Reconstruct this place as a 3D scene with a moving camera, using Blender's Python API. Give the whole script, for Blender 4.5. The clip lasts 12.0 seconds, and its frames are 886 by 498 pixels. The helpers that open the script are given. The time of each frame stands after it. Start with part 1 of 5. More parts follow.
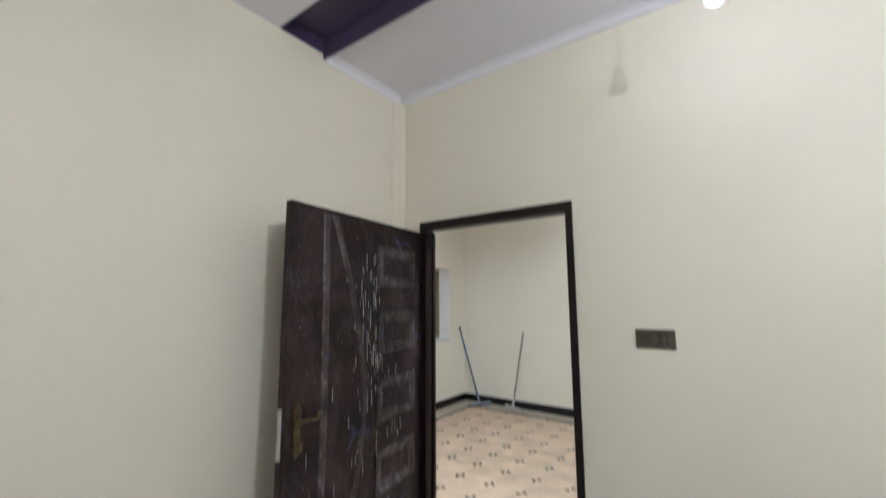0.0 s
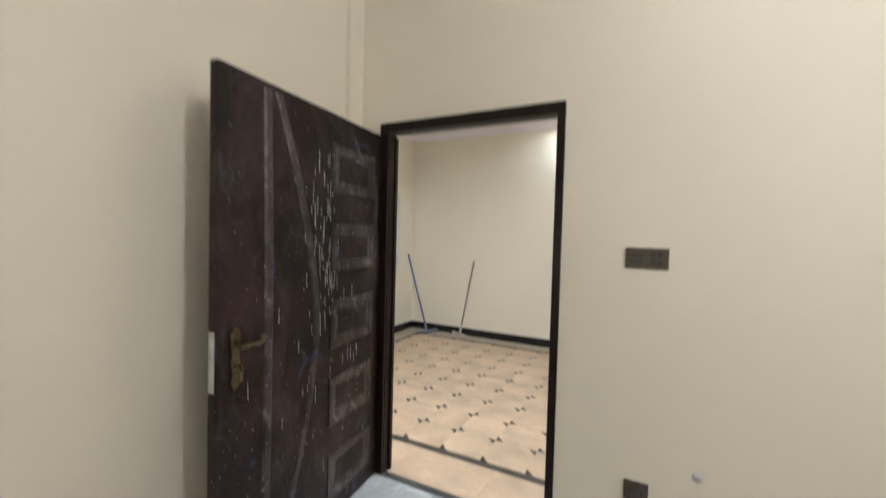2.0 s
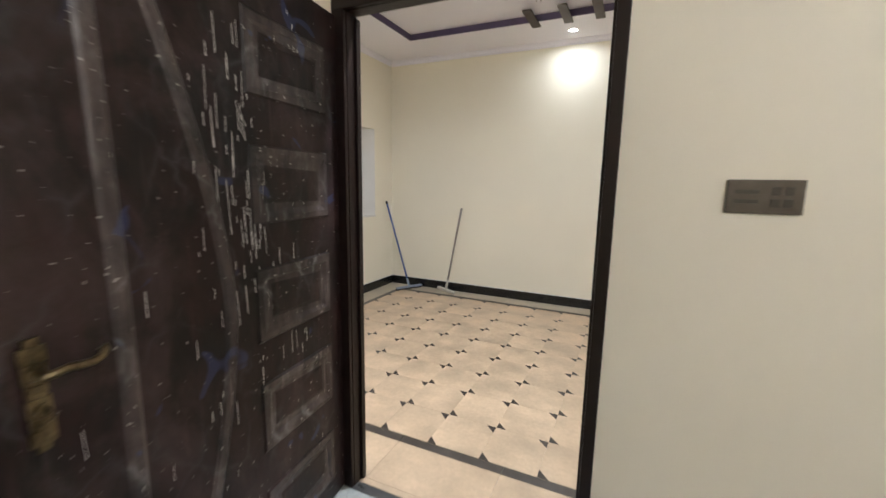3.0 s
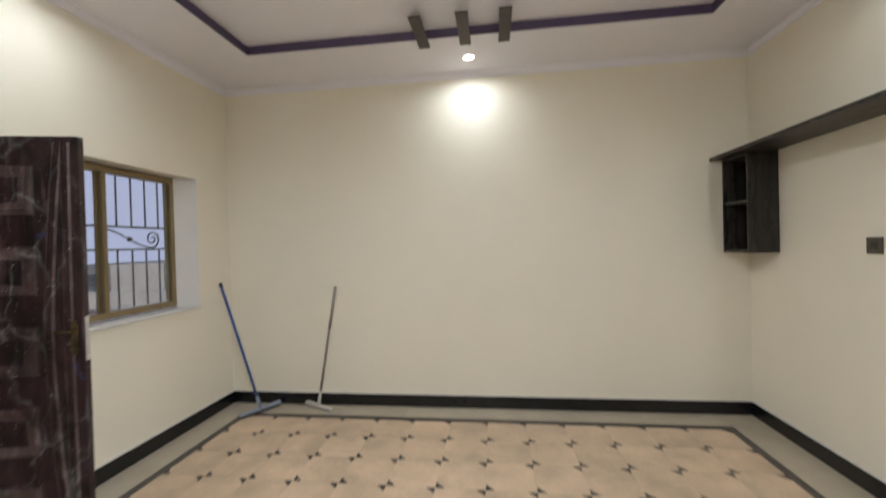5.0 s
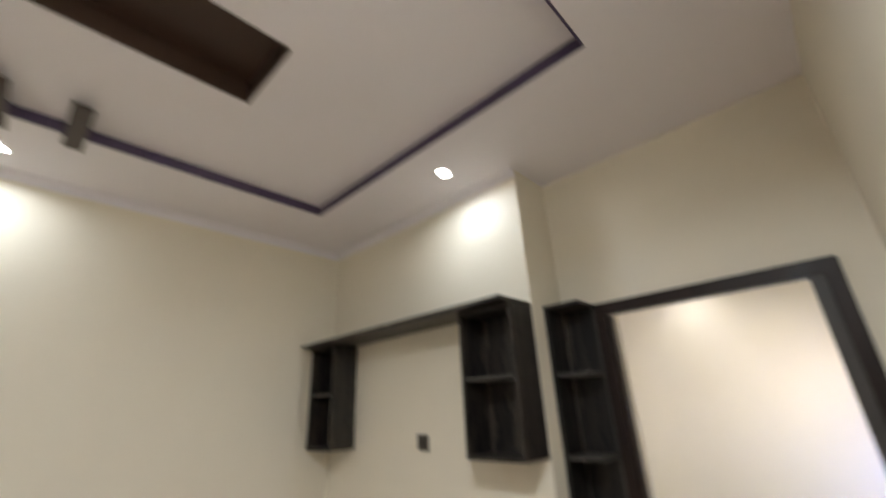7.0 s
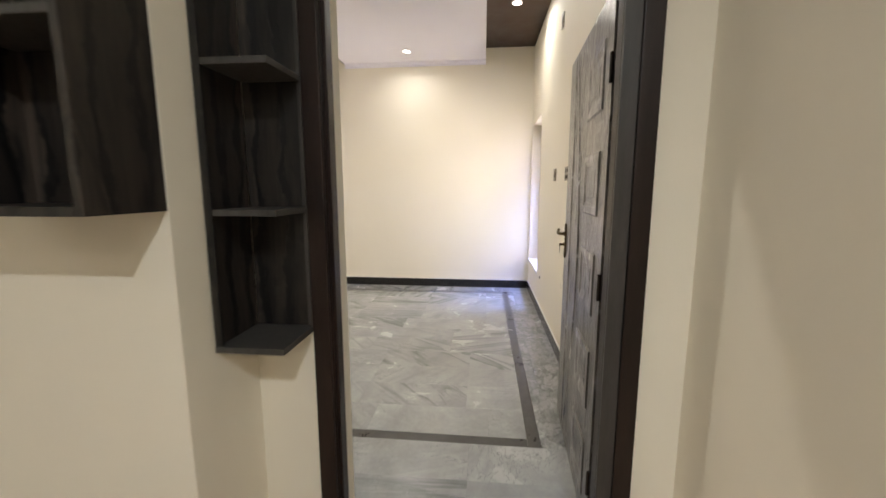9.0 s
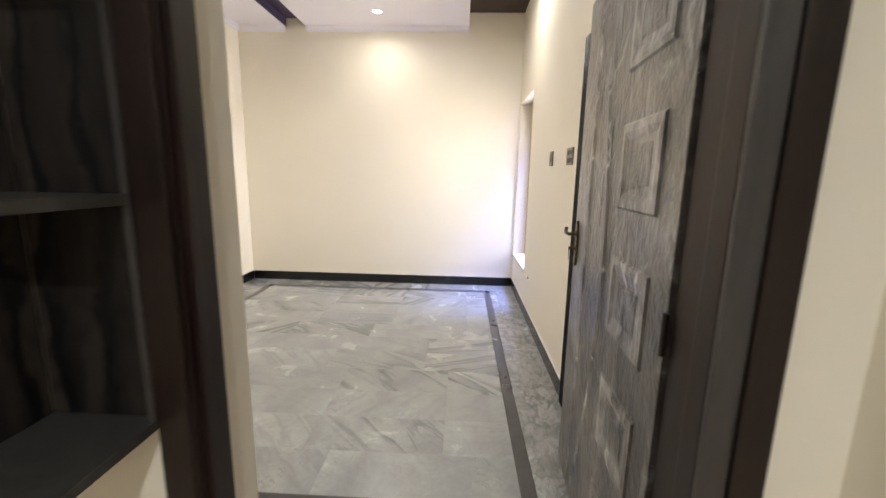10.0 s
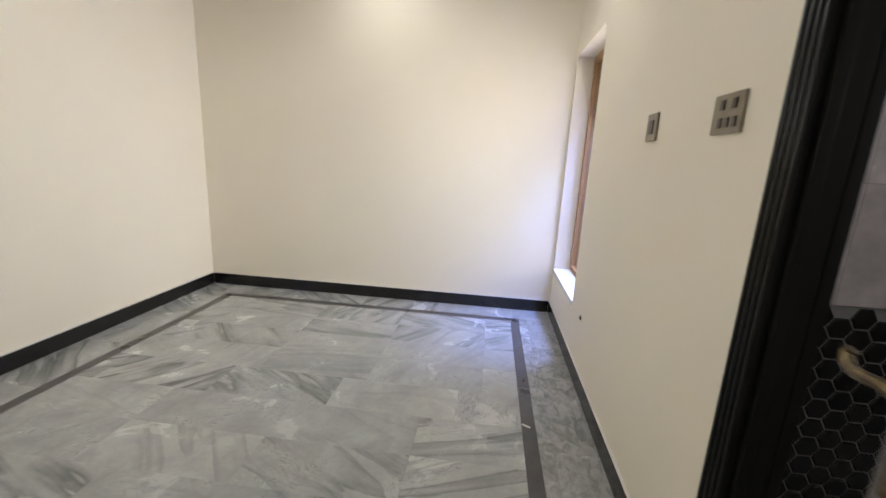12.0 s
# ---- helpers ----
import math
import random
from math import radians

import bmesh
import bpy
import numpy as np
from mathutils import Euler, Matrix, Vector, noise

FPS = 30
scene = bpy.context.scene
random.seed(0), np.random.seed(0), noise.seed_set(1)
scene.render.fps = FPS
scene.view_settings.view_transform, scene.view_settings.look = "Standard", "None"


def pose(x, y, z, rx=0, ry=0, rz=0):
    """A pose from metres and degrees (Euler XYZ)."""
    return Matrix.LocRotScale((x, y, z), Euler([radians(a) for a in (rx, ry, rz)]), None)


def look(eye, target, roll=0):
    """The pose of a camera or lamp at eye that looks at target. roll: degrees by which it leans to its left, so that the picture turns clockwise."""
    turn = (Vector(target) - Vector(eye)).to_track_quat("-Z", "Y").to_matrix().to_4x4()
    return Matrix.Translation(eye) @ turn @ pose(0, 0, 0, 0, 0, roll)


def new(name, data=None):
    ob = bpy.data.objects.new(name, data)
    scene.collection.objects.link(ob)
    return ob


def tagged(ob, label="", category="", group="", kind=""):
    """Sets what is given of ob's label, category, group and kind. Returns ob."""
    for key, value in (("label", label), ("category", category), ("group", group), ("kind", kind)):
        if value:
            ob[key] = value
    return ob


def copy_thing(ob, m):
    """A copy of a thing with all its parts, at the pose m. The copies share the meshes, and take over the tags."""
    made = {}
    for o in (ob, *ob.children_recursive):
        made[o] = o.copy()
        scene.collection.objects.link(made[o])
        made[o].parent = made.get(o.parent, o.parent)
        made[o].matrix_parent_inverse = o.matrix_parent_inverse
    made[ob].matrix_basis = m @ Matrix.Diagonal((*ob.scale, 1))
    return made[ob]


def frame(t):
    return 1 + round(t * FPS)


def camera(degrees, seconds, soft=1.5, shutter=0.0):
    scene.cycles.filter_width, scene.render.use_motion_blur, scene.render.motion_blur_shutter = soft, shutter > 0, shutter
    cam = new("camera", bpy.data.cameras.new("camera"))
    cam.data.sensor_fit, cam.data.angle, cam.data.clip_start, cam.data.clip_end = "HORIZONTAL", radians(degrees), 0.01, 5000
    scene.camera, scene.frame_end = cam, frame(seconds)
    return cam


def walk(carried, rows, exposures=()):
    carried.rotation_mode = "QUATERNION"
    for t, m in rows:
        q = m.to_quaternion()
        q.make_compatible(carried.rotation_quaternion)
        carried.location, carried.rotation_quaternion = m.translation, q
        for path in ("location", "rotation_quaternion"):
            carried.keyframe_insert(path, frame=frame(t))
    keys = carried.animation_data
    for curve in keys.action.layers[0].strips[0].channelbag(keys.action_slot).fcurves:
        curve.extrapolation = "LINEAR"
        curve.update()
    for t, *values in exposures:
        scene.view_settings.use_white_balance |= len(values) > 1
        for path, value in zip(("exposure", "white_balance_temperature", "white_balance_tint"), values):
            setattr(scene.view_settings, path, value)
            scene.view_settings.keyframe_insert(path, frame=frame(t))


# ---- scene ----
cam = camera(95.2, 12.0, soft=1.5, shutter=0.5)
PATH = [
    (0, (1.225, -2.1, 1.596), (0.052, -0.5, 1.85), -0.3),
    (0.5, (1.217, -2.133, 1.669), (0.130, -0.617, 2.390), 1.0),
    (1, (1.200, -2.187, 1.723), (0.256, -0.750, 2.742), 3.1),
    (1.3, (1.125, -2.170, 1.672), (0.188, -0.610, 2.502), 3.2),
    (1.5, (1.060, -2.146, 1.640), (0.130, -0.462, 2.190), 2.1),
    (2, (0.906, -1.897, 1.482), (-0.026, -0.129, 1.418), 1.5),
    (2.5, (0.777, -1.634, 1.44), (-0.146, 0.116, 1.149), 1.4),
    (2.7, (0.678, -1.483, 1.426), (-0.208, 0.283, 1.119), 1.4),
    (4.3, (0.128, -0.388, 1.425), (-0.398, 1.514, 1.098), -1.3),
    (4.5, (0.046, -0.237, 1.43), (-0.356, 1.703, 1.156), -1.3),
    (5, (0.006, -0.009, 1.48), (-0.245, 1.975, 1.458), -1.5),
    (5.5, (0.032, 0.171, 1.551), (-0.166, 2.118, 1.962), -0.2),
    (6, (0.028, 0.245, 1.663), (0.033, 2.032, 2.562), 3.0),
    (6.5, (0.038, 0.362, 1.704), (0.662, 1.917, 2.797), 0.5),
    (7, (0.143, 0.443, 1.61), (1.508, 1.709, 2.342), -2.9),
    (7.5, (0.333, 0.557, 1.5), (2.099, 1.488, 1.62), -3.0),
    (7.7, (0.466, 0.594, 1.474), (2.29, 1.412, 1.41), -2.7),
    (9.3, (1.354, 0.859, 1.412), (3.326, 1.022, 1.117), 0.3),
    (9.5, (1.491, 0.865, 1.425), (3.46, 1.029, 1.112), 0.5),
    (10, (1.795, 0.866, 1.392), (3.761, 0.953, 1.035), 1.1),
    (10.5, (2.140, 0.901, 1.402), (4.101, 0.957, 1.018), 1.2),
    (11, (2.59, 0.871, 1.402), (4.543, 1.04, 1.005), 0.9),
    (11.5, (2.881, 0.825, 1.401), (4.83, 1.051, 1.012), 1.5),
    (12, (3.182, 0.823, 1.366), (5.123, 1.037, 0.933), 2.9),
]
walk(cam, [(t, look(eye, target, roll)) for t, eye, target, roll in PATH],
     exposures=[(0.0, 0.26, 5850, 8), (0.5, 0.04, 6150, 10), (1.0, -0.05, 6500, 10), (1.5, 0.0, 6750, 10), (2.0, 0.33, 6500, 10), (2.6, 0.35, 6500, 10), (4.4, 0.32, 6700, 10), (5.0, 0.16, 6550, 10), (6.0, 0.12, 6500, 10), (7.5, 0.05, 6850, 10), (9.4, 0.10, 7050, 10), (10.0, 0.22, 6900, 10), (10.4, 0.15, 6750, 10), (11.2, -0.2, 6650, 8), (12.0, -0.2, 6600, 8)])

# ---- light and sky ----
world = bpy.data.worlds.new("sky")
scene.world = world
world.use_nodes = True
wt = world.node_tree
sky = wt.nodes.new("ShaderNodeTexSky")
sky.sky_type, sky.sun_disc = "NISHITA", False
sky.sun_elevation, sky.sun_rotation = radians(32), radians(200)
sky.air_density, sky.dust_density, sky.ozone_density = 1.0, 3.0, 2.0
wt.nodes["Background"].inputs[1].default_value = 0.15
wt.links.new(sky.outputs[0], wt.nodes["Background"].inputs[0])

sun = new("sun", bpy.data.lights.new("sun", "SUN"))
sun.data.energy, sun.data.angle, sun.data.color = 0.6, radians(15), (1.0, 0.93, 0.84)
sun.matrix_world = look((4, -10, 8), (4, -2, 4.4))

LED = (0.83, 0.92, 1.0)
WARM_LED = (0.99, 0.985, 0.955)
SPREAD = 160


def lamp_disc(name, x, y, z, watts, color=LED, size=0.09):
    """A recessed lamp's light: a small disc that shines downwards."""
    la = bpy.data.lights.new(name, "AREA")
    la.shape, la.size, la.energy, la.color, la.spread = "DISK", size, watts, color, radians(SPREAD)
    ob = new(name, la)
    ob.matrix_world = pose(x, y, z, 0, 0, 0)
    return ob


# daylight in the marble room's window opening
day = bpy.data.lights.new("window_daylight", "AREA")
day.shape, day.size, day.size_y, day.energy, day.color = "RECTANGLE", 0.60, 0.85, 8.5, (0.82, 0.86, 1.0)
day.spread = radians(105)
new("window_daylight", day).matrix_world = look((6.36, -0.09, 0.95), (6.34, 2.0, 0.95))
zenith = bpy.data.lights.new("window_high_sky", "AREA")
zenith.shape, zenith.size, zenith.size_y, zenith.energy, zenith.color, zenith.spread = "RECTANGLE", 0.62, 0.20, 10.0, (0.26, 0.37, 1.0), radians(48)
new("window_high_sky", zenith).matrix_world = look((6.42, -0.16, 2.02), (6.46, 0.55, 0.0))
# warm lamp added for daylight thrown back by the house outside
bounce = bpy.data.lights.new("window_street_light", "AREA")
bounce.shape, bounce.size, bounce.size_y, bounce.energy, bounce.color = "RECTANGLE", 0.60, 0.80, 7.5, (1.0, 0.88, 0.76)
bounce.spread = radians(105)
new("window_street_light", bounce).matrix_world = look((6.36, -0.09, 1.75), (6.34, 2.0, 1.75))

# fill lamp added to brighten the bathroom, at an unseen opening
bath_fill = bpy.data.lights.new("ventilator_daylight", "AREA")
bath_fill.shape, bath_fill.size, bath_fill.size_y, bath_fill.energy, bath_fill.color = "RECTANGLE", 0.75, 0.75, 7.0, (0.85, 0.9, 1.0)
new("ventilator_daylight", bath_fill).matrix_world = look((3.9, -1.93, 2.0), (4.1, 0.0, 1.0))

# ---- materials ----
def nodes_of(name):
    m = bpy.data.materials.new(name)
    m.use_nodes = True
    nt = m.node_tree
    return m, nt, nt.nodes["Principled BSDF"]


def add(nt, kind, **props):
    n = nt.nodes.new(kind)
    for k, v in props.items():
        if k == "operation":
            n.operation = v
        elif k == "blend_type":
            n.blend_type = v
        elif k == "data_type":
            n.data_type = v
        elif k == "feature":
            n.feature = v
    return n


def coords(nt, scale=(1, 1, 1), randomise=0.0):
    """Object coordinates in metres; pieces on one mesh are shifted by their random number."""
    tc = nt.nodes.new("ShaderNodeTexCoord")
    mp = nt.nodes.new("ShaderNodeMapping")
    mp.inputs["Scale"].default_value = scale
    out = tc.outputs["Object"]
    if randomise:
        oi = nt.nodes.new("ShaderNodeObjectInfo")
        sc = add(nt, "ShaderNodeVectorMath", operation="SCALE")
        sc.inputs[0].default_value = (randomise, randomise * 0.7, randomise * 1.3)
        nt.links.new(oi.outputs["Random"], sc.inputs["Scale"])
        ad = add(nt, "ShaderNodeVectorMath", operation="ADD")
        nt.links.new(out, ad.inputs[0])
        nt.links.new(sc.outputs[0], ad.inputs[1])
        out = ad.outputs[0]
    nt.links.new(out, mp.inputs["Vector"])
    return mp.outputs[0]


def noise_tex(nt, vec, scale, detail=4.0, rough=0.55, distort=0.0):
    n = nt.nodes.new("ShaderNodeTexNoise")
    n.inputs["Scale"].default_value, n.inputs["Detail"].default_value = scale, detail
    n.inputs["Roughness"].default_value, n.inputs["Distortion"].default_value = rough, distort
    nt.links.new(vec, n.inputs["Vector"])
    return n.outputs["Fac"]


def ramp(nt, fac, stops):
    r = nt.nodes.new("ShaderNodeValToRGB")
    el = r.color_ramp.elements
    while len(el) < len(stops):
        el.new(0.5)
    for e, (p, c) in zip(el, stops):
        e.position = p
        e.color = (*c, 1) if len(c) == 3 else c
    nt.links.new(fac, r.inputs[0])
    return r.outputs[0]


def mix(nt, fac, a, b, blend="MIX"):
    m = nt.nodes.new("ShaderNodeMix")
    m.data_type, m.blend_type = "RGBA", blend
    for sock, v in ((m.inputs[0], fac), (m.inputs[6], a), (m.inputs[7], b)):
        if isinstance(v, (int, float)):
            sock.default_value = v
        elif isinstance(v, tuple):
            sock.default_value = (*v, 1)
        else:
            nt.links.new(v, sock)
    return m.outputs[2]


def bump(nt, bsdf, height, strength, distance):
    b = nt.nodes.new("ShaderNodeBump")
    b.inputs["Strength"].default_value, b.inputs["Distance"].default_value = strength, distance
    nt.links.new(height, b.inputs["Height"])
    nt.links.new(b.outputs[0], bsdf.inputs["Normal"])
    return b


def plain(name, base, rough=0.5, metal=0.0, var=0.12, scale=3.0, fine=60.0, relief=0.15, depth=0.002, coat=0.0, spec=0.5, stretch=(1, 1, 1), randomise=0.0):
    """Colour with wear at two scales, uneven gloss and a fine relief."""
    m, nt, b = nodes_of(name)
    v = coords(nt, stretch, randomise)
    big, small = noise_tex(nt, v, scale), noise_tex(nt, v, fine, 3.0)
    lo = tuple(max(0.0, c * (1 - var)) for c in base)
    hi = tuple(min(1.0, c * (1 + var)) for c in base)
    c1 = ramp(nt, big, [(0.3, lo), (0.7, hi)])
    c2 = ramp(nt, small, [(0.25, (1 - var * 0.6,) * 3), (0.75, (1.0, 1.0, 1.0))])
    nt.links.new(mix(nt, 1.0, c1, c2, "MULTIPLY"), b.inputs["Base Color"])
    r = ramp(nt, big, [(0.3, (rough * 0.85,) * 3), (0.7, (min(1, rough * 1.15),) * 3)])
    nt.links.new(r, b.inputs["Roughness"])
    b.inputs["Metallic"].default_value = metal
    b.inputs["Coat Weight"].default_value, b.inputs["Coat Roughness"].default_value = coat, 0.15
    b.inputs["Specular IOR Level"].default_value = spec
    if relief:
        bump(nt, b, small, relief, depth)
    return m


def glow(name, color, strength):
    m, nt, b = nodes_of(name)
    b.inputs["Base Color"].default_value = (*color, 1)
    b.inputs["Emission Color"].default_value = (*color, 1)
    b.inputs["Emission Strength"].default_value = strength
    return m


def marble(name, pale, dark, randomise, border=False):
    """Grey marble: some slabs nearly plain, some streaked by feathered bands, some crazed by fine dark cracks."""
    m, nt, b = nodes_of(name)
    oi = nt.nodes.new("ShaderNodeObjectInfo")
    up = add(nt, "ShaderNodeMath", operation="MULTIPLY")
    up.inputs[1].default_value = 91.7
    nt.links.new(oi.outputs["Random"], up.inputs[0])
    wn = nt.nodes.new("ShaderNodeTexWhiteNoise")
    wn.noise_dimensions = "1D"
    nt.links.new(up.outputs[0], wn.inputs["W"])
    sep = nt.nodes.new("ShaderNodeSeparateColor")
    nt.links.new(wn.outputs["Color"], sep.inputs[0])
    v = coords(nt, (1, 1, 1), randomise)
    an = add(nt, "ShaderNodeMath", operation="MULTIPLY_ADD")
    an.inputs[1].default_value, an.inputs[2].default_value = 2.2, 0.25
    nt.links.new(sep.outputs[0], an.inputs[0])
    rt = nt.nodes.new("ShaderNodeVectorRotate")
    rt.rotation_type = "Z_AXIS"
    nt.links.new(v, rt.inputs["Vector"])
    nt.links.new(an.outputs[0], rt.inputs["Angle"])
    vr = rt.outputs[0]
    long = mapped(nt, vr, (0.7, 4.2, 1.0) if not border else (3, 5, 1))
    bands = noise_tex(nt, long, 1.3, 5.0, 0.5, 0.5)
    thin = noise_tex(nt, mapped(nt, vr, (1.0, 16.0, 1.0)), 1.6, 5.0, 0.6, 0.4)
    cloud = noise_tex(nt, v, 3.0, 6.0, 0.62, 0.5)
    fine = noise_tex(nt, v, 34.0, 5.0, 0.7)
    cracks = noise_tex(nt, mapped(nt, vr, (1.0, 2.2, 1.0)), 5.5, 6.0, 0.66, 1.6)
    half = tuple(0.6 * p + 0.4 * d for p, d in zip(pale, dark))
    streak = ramp(nt, bands, [(0.30, (0, 0, 0)), (0.44, (0.25,) * 3), (0.535, (1, 1, 1)), (0.555, (0.12,) * 3), (0.62, (0, 0, 0)), (0.72, (0.5,) * 3), (0.735, (0, 0, 0))])
    streak = mix(nt, 1.0, streak, ramp(nt, thin, [(0.30, (0.35,) * 3), (0.65, (1, 1, 1))]), "MULTIPLY")
    amount = ramp(nt, sep.outputs[1], [(0.0, (0.12,) * 3), (0.35, (0.25,) * 3), (0.6, (0.75,) * 3), (1.0, (1, 1, 1))])
    c = mix(nt, ramp(nt, cloud, [(0.35, (1, 1, 1)), (0.68, (0, 0, 0))]), pale, half)
    c = mix(nt, mix(nt, 1.0, streak, amount, "MULTIPLY"), c, dark)
    crack = ramp(nt, cracks, [(0.482, (0, 0, 0)), (0.50, (1, 1, 1)), (0.512, (0, 0, 0))])
    crack = mix(nt, 1.0, crack, ramp(nt, cloud, [(0.46, (0, 0, 0)), (0.58, (1, 1, 1))]), "MULTIPLY")
    crack = mix(nt, 1.0, crack, ramp(nt, sep.outputs[2], [(0.35, (0.15,) * 3), (0.75, (1, 1, 1))]), "MULTIPLY")
    c = mix(nt, scaled(nt, crack, 0.7), c, tuple(d * 0.55 for d in dark))
    if border:
        c = mix(nt, ramp(nt, noise_tex(nt, mapped(nt, v, (1.0, 2.0, 1.0)), 13.0, 5.0, 0.65, 0.8), [(0.46, (0, 0, 0)), (0.64, (0.6,) * 3)]), c, dark)
    c = mix(nt, 1.0, c, ramp(nt, fine, [(0.3, (0.9, 0.9, 0.9)), (0.7, (1, 1, 1))]), "MULTIPLY")
    tint = ramp(nt, oi.outputs["Random"], [(0.0, (0.86, 0.87, 0.88)), (0.5, (1.0, 1.0, 1.0)), (1.0, (0.95, 0.95, 0.945))])
    c = mix(nt, 1.0, c, tint, "MULTIPLY")
    nt.links.new(c, b.inputs["Base Color"])
    nt.links.new(ramp(nt, cloud, [(0.3, (0.16,) * 3), (0.7, (0.3,) * 3)]), b.inputs["Roughness"])
    bump(nt, b, fine, 0.04, 0.001)
    return m


def mapped(nt, vec, scale, turn=(0, 0, 0)):
    mp = nt.nodes.new("ShaderNodeMapping")
    mp.inputs["Scale"].default_value, mp.inputs["Rotation"].default_value = scale, turn
    nt.links.new(vec, mp.inputs["Vector"])
    return mp.outputs[0]


def scaled(nt, a, k):
    return mix(nt, k, (0, 0, 0), a)


def film_wood(name, wood_a, wood_b, haze, amount, lo, hi, film_rough=0.22, coat=0.7, smear=0.25):
    """Stained wood under crumpled protective film: its sheen painted as hazy blotches and thin pale creases, smears and
    bits of blue tape.
    """
    m, nt, b = nodes_of(name)
    v = coords(nt)
    grain = noise_tex(nt, mapped(nt, v, (5, 5, 0.5)), 4.0, 6.0, 0.6, 0.5)
    c = ramp(nt, grain, [(0.3, wood_a), (0.7, wood_b)])
    c = mix(nt, 1.0, c, ramp(nt, noise_tex(nt, mapped(nt, v, (1, 1, 0.55)), 8.0, 3.0, 0.55, 0.8), [(0.42, (0.32, 0.32, 0.36)), (0.54, (1, 1, 1))]), "MULTIPLY")
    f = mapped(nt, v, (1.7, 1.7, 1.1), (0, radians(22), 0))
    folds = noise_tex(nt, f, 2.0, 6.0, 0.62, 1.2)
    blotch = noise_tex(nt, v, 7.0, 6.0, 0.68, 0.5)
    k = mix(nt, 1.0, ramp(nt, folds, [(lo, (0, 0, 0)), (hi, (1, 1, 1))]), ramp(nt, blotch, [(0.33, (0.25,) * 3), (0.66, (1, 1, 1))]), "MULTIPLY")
    # the film's sheen, mixed into the base colour
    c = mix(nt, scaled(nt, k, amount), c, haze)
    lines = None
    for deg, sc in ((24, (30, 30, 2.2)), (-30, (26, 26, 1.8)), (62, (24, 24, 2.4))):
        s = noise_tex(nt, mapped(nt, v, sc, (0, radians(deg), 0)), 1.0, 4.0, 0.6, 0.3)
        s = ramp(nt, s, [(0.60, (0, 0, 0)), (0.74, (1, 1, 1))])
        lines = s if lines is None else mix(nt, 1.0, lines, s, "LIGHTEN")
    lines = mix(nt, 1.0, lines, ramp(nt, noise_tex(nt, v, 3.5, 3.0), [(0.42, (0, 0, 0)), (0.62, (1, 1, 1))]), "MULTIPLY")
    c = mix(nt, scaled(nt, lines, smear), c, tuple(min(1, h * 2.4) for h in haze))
    warp = nt.nodes.new("ShaderNodeTexNoise")
    warp.inputs["Scale"].default_value, warp.inputs["Detail"].default_value = 6.0, 3.0
    nt.links.new(v, warp.inputs["Vector"])
    sway = add(nt, "ShaderNodeVectorMath", operation="MULTIPLY_ADD")
    sway.inputs[1].default_value = (0.22, 0.22, 0.22)
    nt.links.new(warp.outputs["Color"], sway.inputs[0])
    nt.links.new(mapped(nt, v, (1.5, 1.5, 0.8), (0, radians(-18), 0)), sway.inputs[2])
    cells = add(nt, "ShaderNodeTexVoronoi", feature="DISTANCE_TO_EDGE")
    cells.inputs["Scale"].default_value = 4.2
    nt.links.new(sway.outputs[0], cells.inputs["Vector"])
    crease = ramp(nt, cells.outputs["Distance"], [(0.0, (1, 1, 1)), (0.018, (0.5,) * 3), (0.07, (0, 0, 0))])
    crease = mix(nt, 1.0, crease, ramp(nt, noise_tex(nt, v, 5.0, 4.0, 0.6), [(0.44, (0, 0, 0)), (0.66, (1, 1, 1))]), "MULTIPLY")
    # light along the folds, painted as pale lines
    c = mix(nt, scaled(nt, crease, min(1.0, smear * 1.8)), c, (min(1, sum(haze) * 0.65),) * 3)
    specks = ramp(nt, noise_tex(nt, v, 75.0, 1.0), [(0.725, (0, 0, 0)), (0.75, (1, 1, 1))])
    c = mix(nt, scaled(nt, specks, 0.6), c, (0.42, 0.39, 0.37))
    blue = ramp(nt, noise_tex(nt, v, 6.5, 2.0, 0.5, 1.0), [(0.675, (0, 0, 0)), (0.70, (1, 1, 1))])
    c = mix(nt, scaled(nt, blue, 0.5), c, (0.03, 0.045, 0.12))
    nt.links.new(c, b.inputs["Base Color"])
    b.inputs["Roughness"].default_value = 0.5
    b.inputs["Coat Weight"].default_value, b.inputs["Coat Roughness"].default_value = coat, film_rough
    wrinkle = noise_tex(nt, f, 9.0, 4.0, 0.55, 2.4)
    both = add(nt, "ShaderNodeMath", operation="MULTIPLY_ADD")
    both.inputs[1].default_value = 0.4
    nt.links.new(wrinkle, both.inputs[0])
    nt.links.new(folds, both.inputs[2])
    bp = nt.nodes.new("ShaderNodeBump")
    bp.inputs["Strength"].default_value, bp.inputs["Distance"].default_value = 0.9, 0.022
    nt.links.new(both.outputs[0], bp.inputs["Height"])
    nt.links.new(bp.outputs[0], b.inputs["Coat Normal"])
    bump(nt, b, folds, 0.3, 0.006)
    b.inputs["Specular IOR Level"].default_value = 0.25
    return m


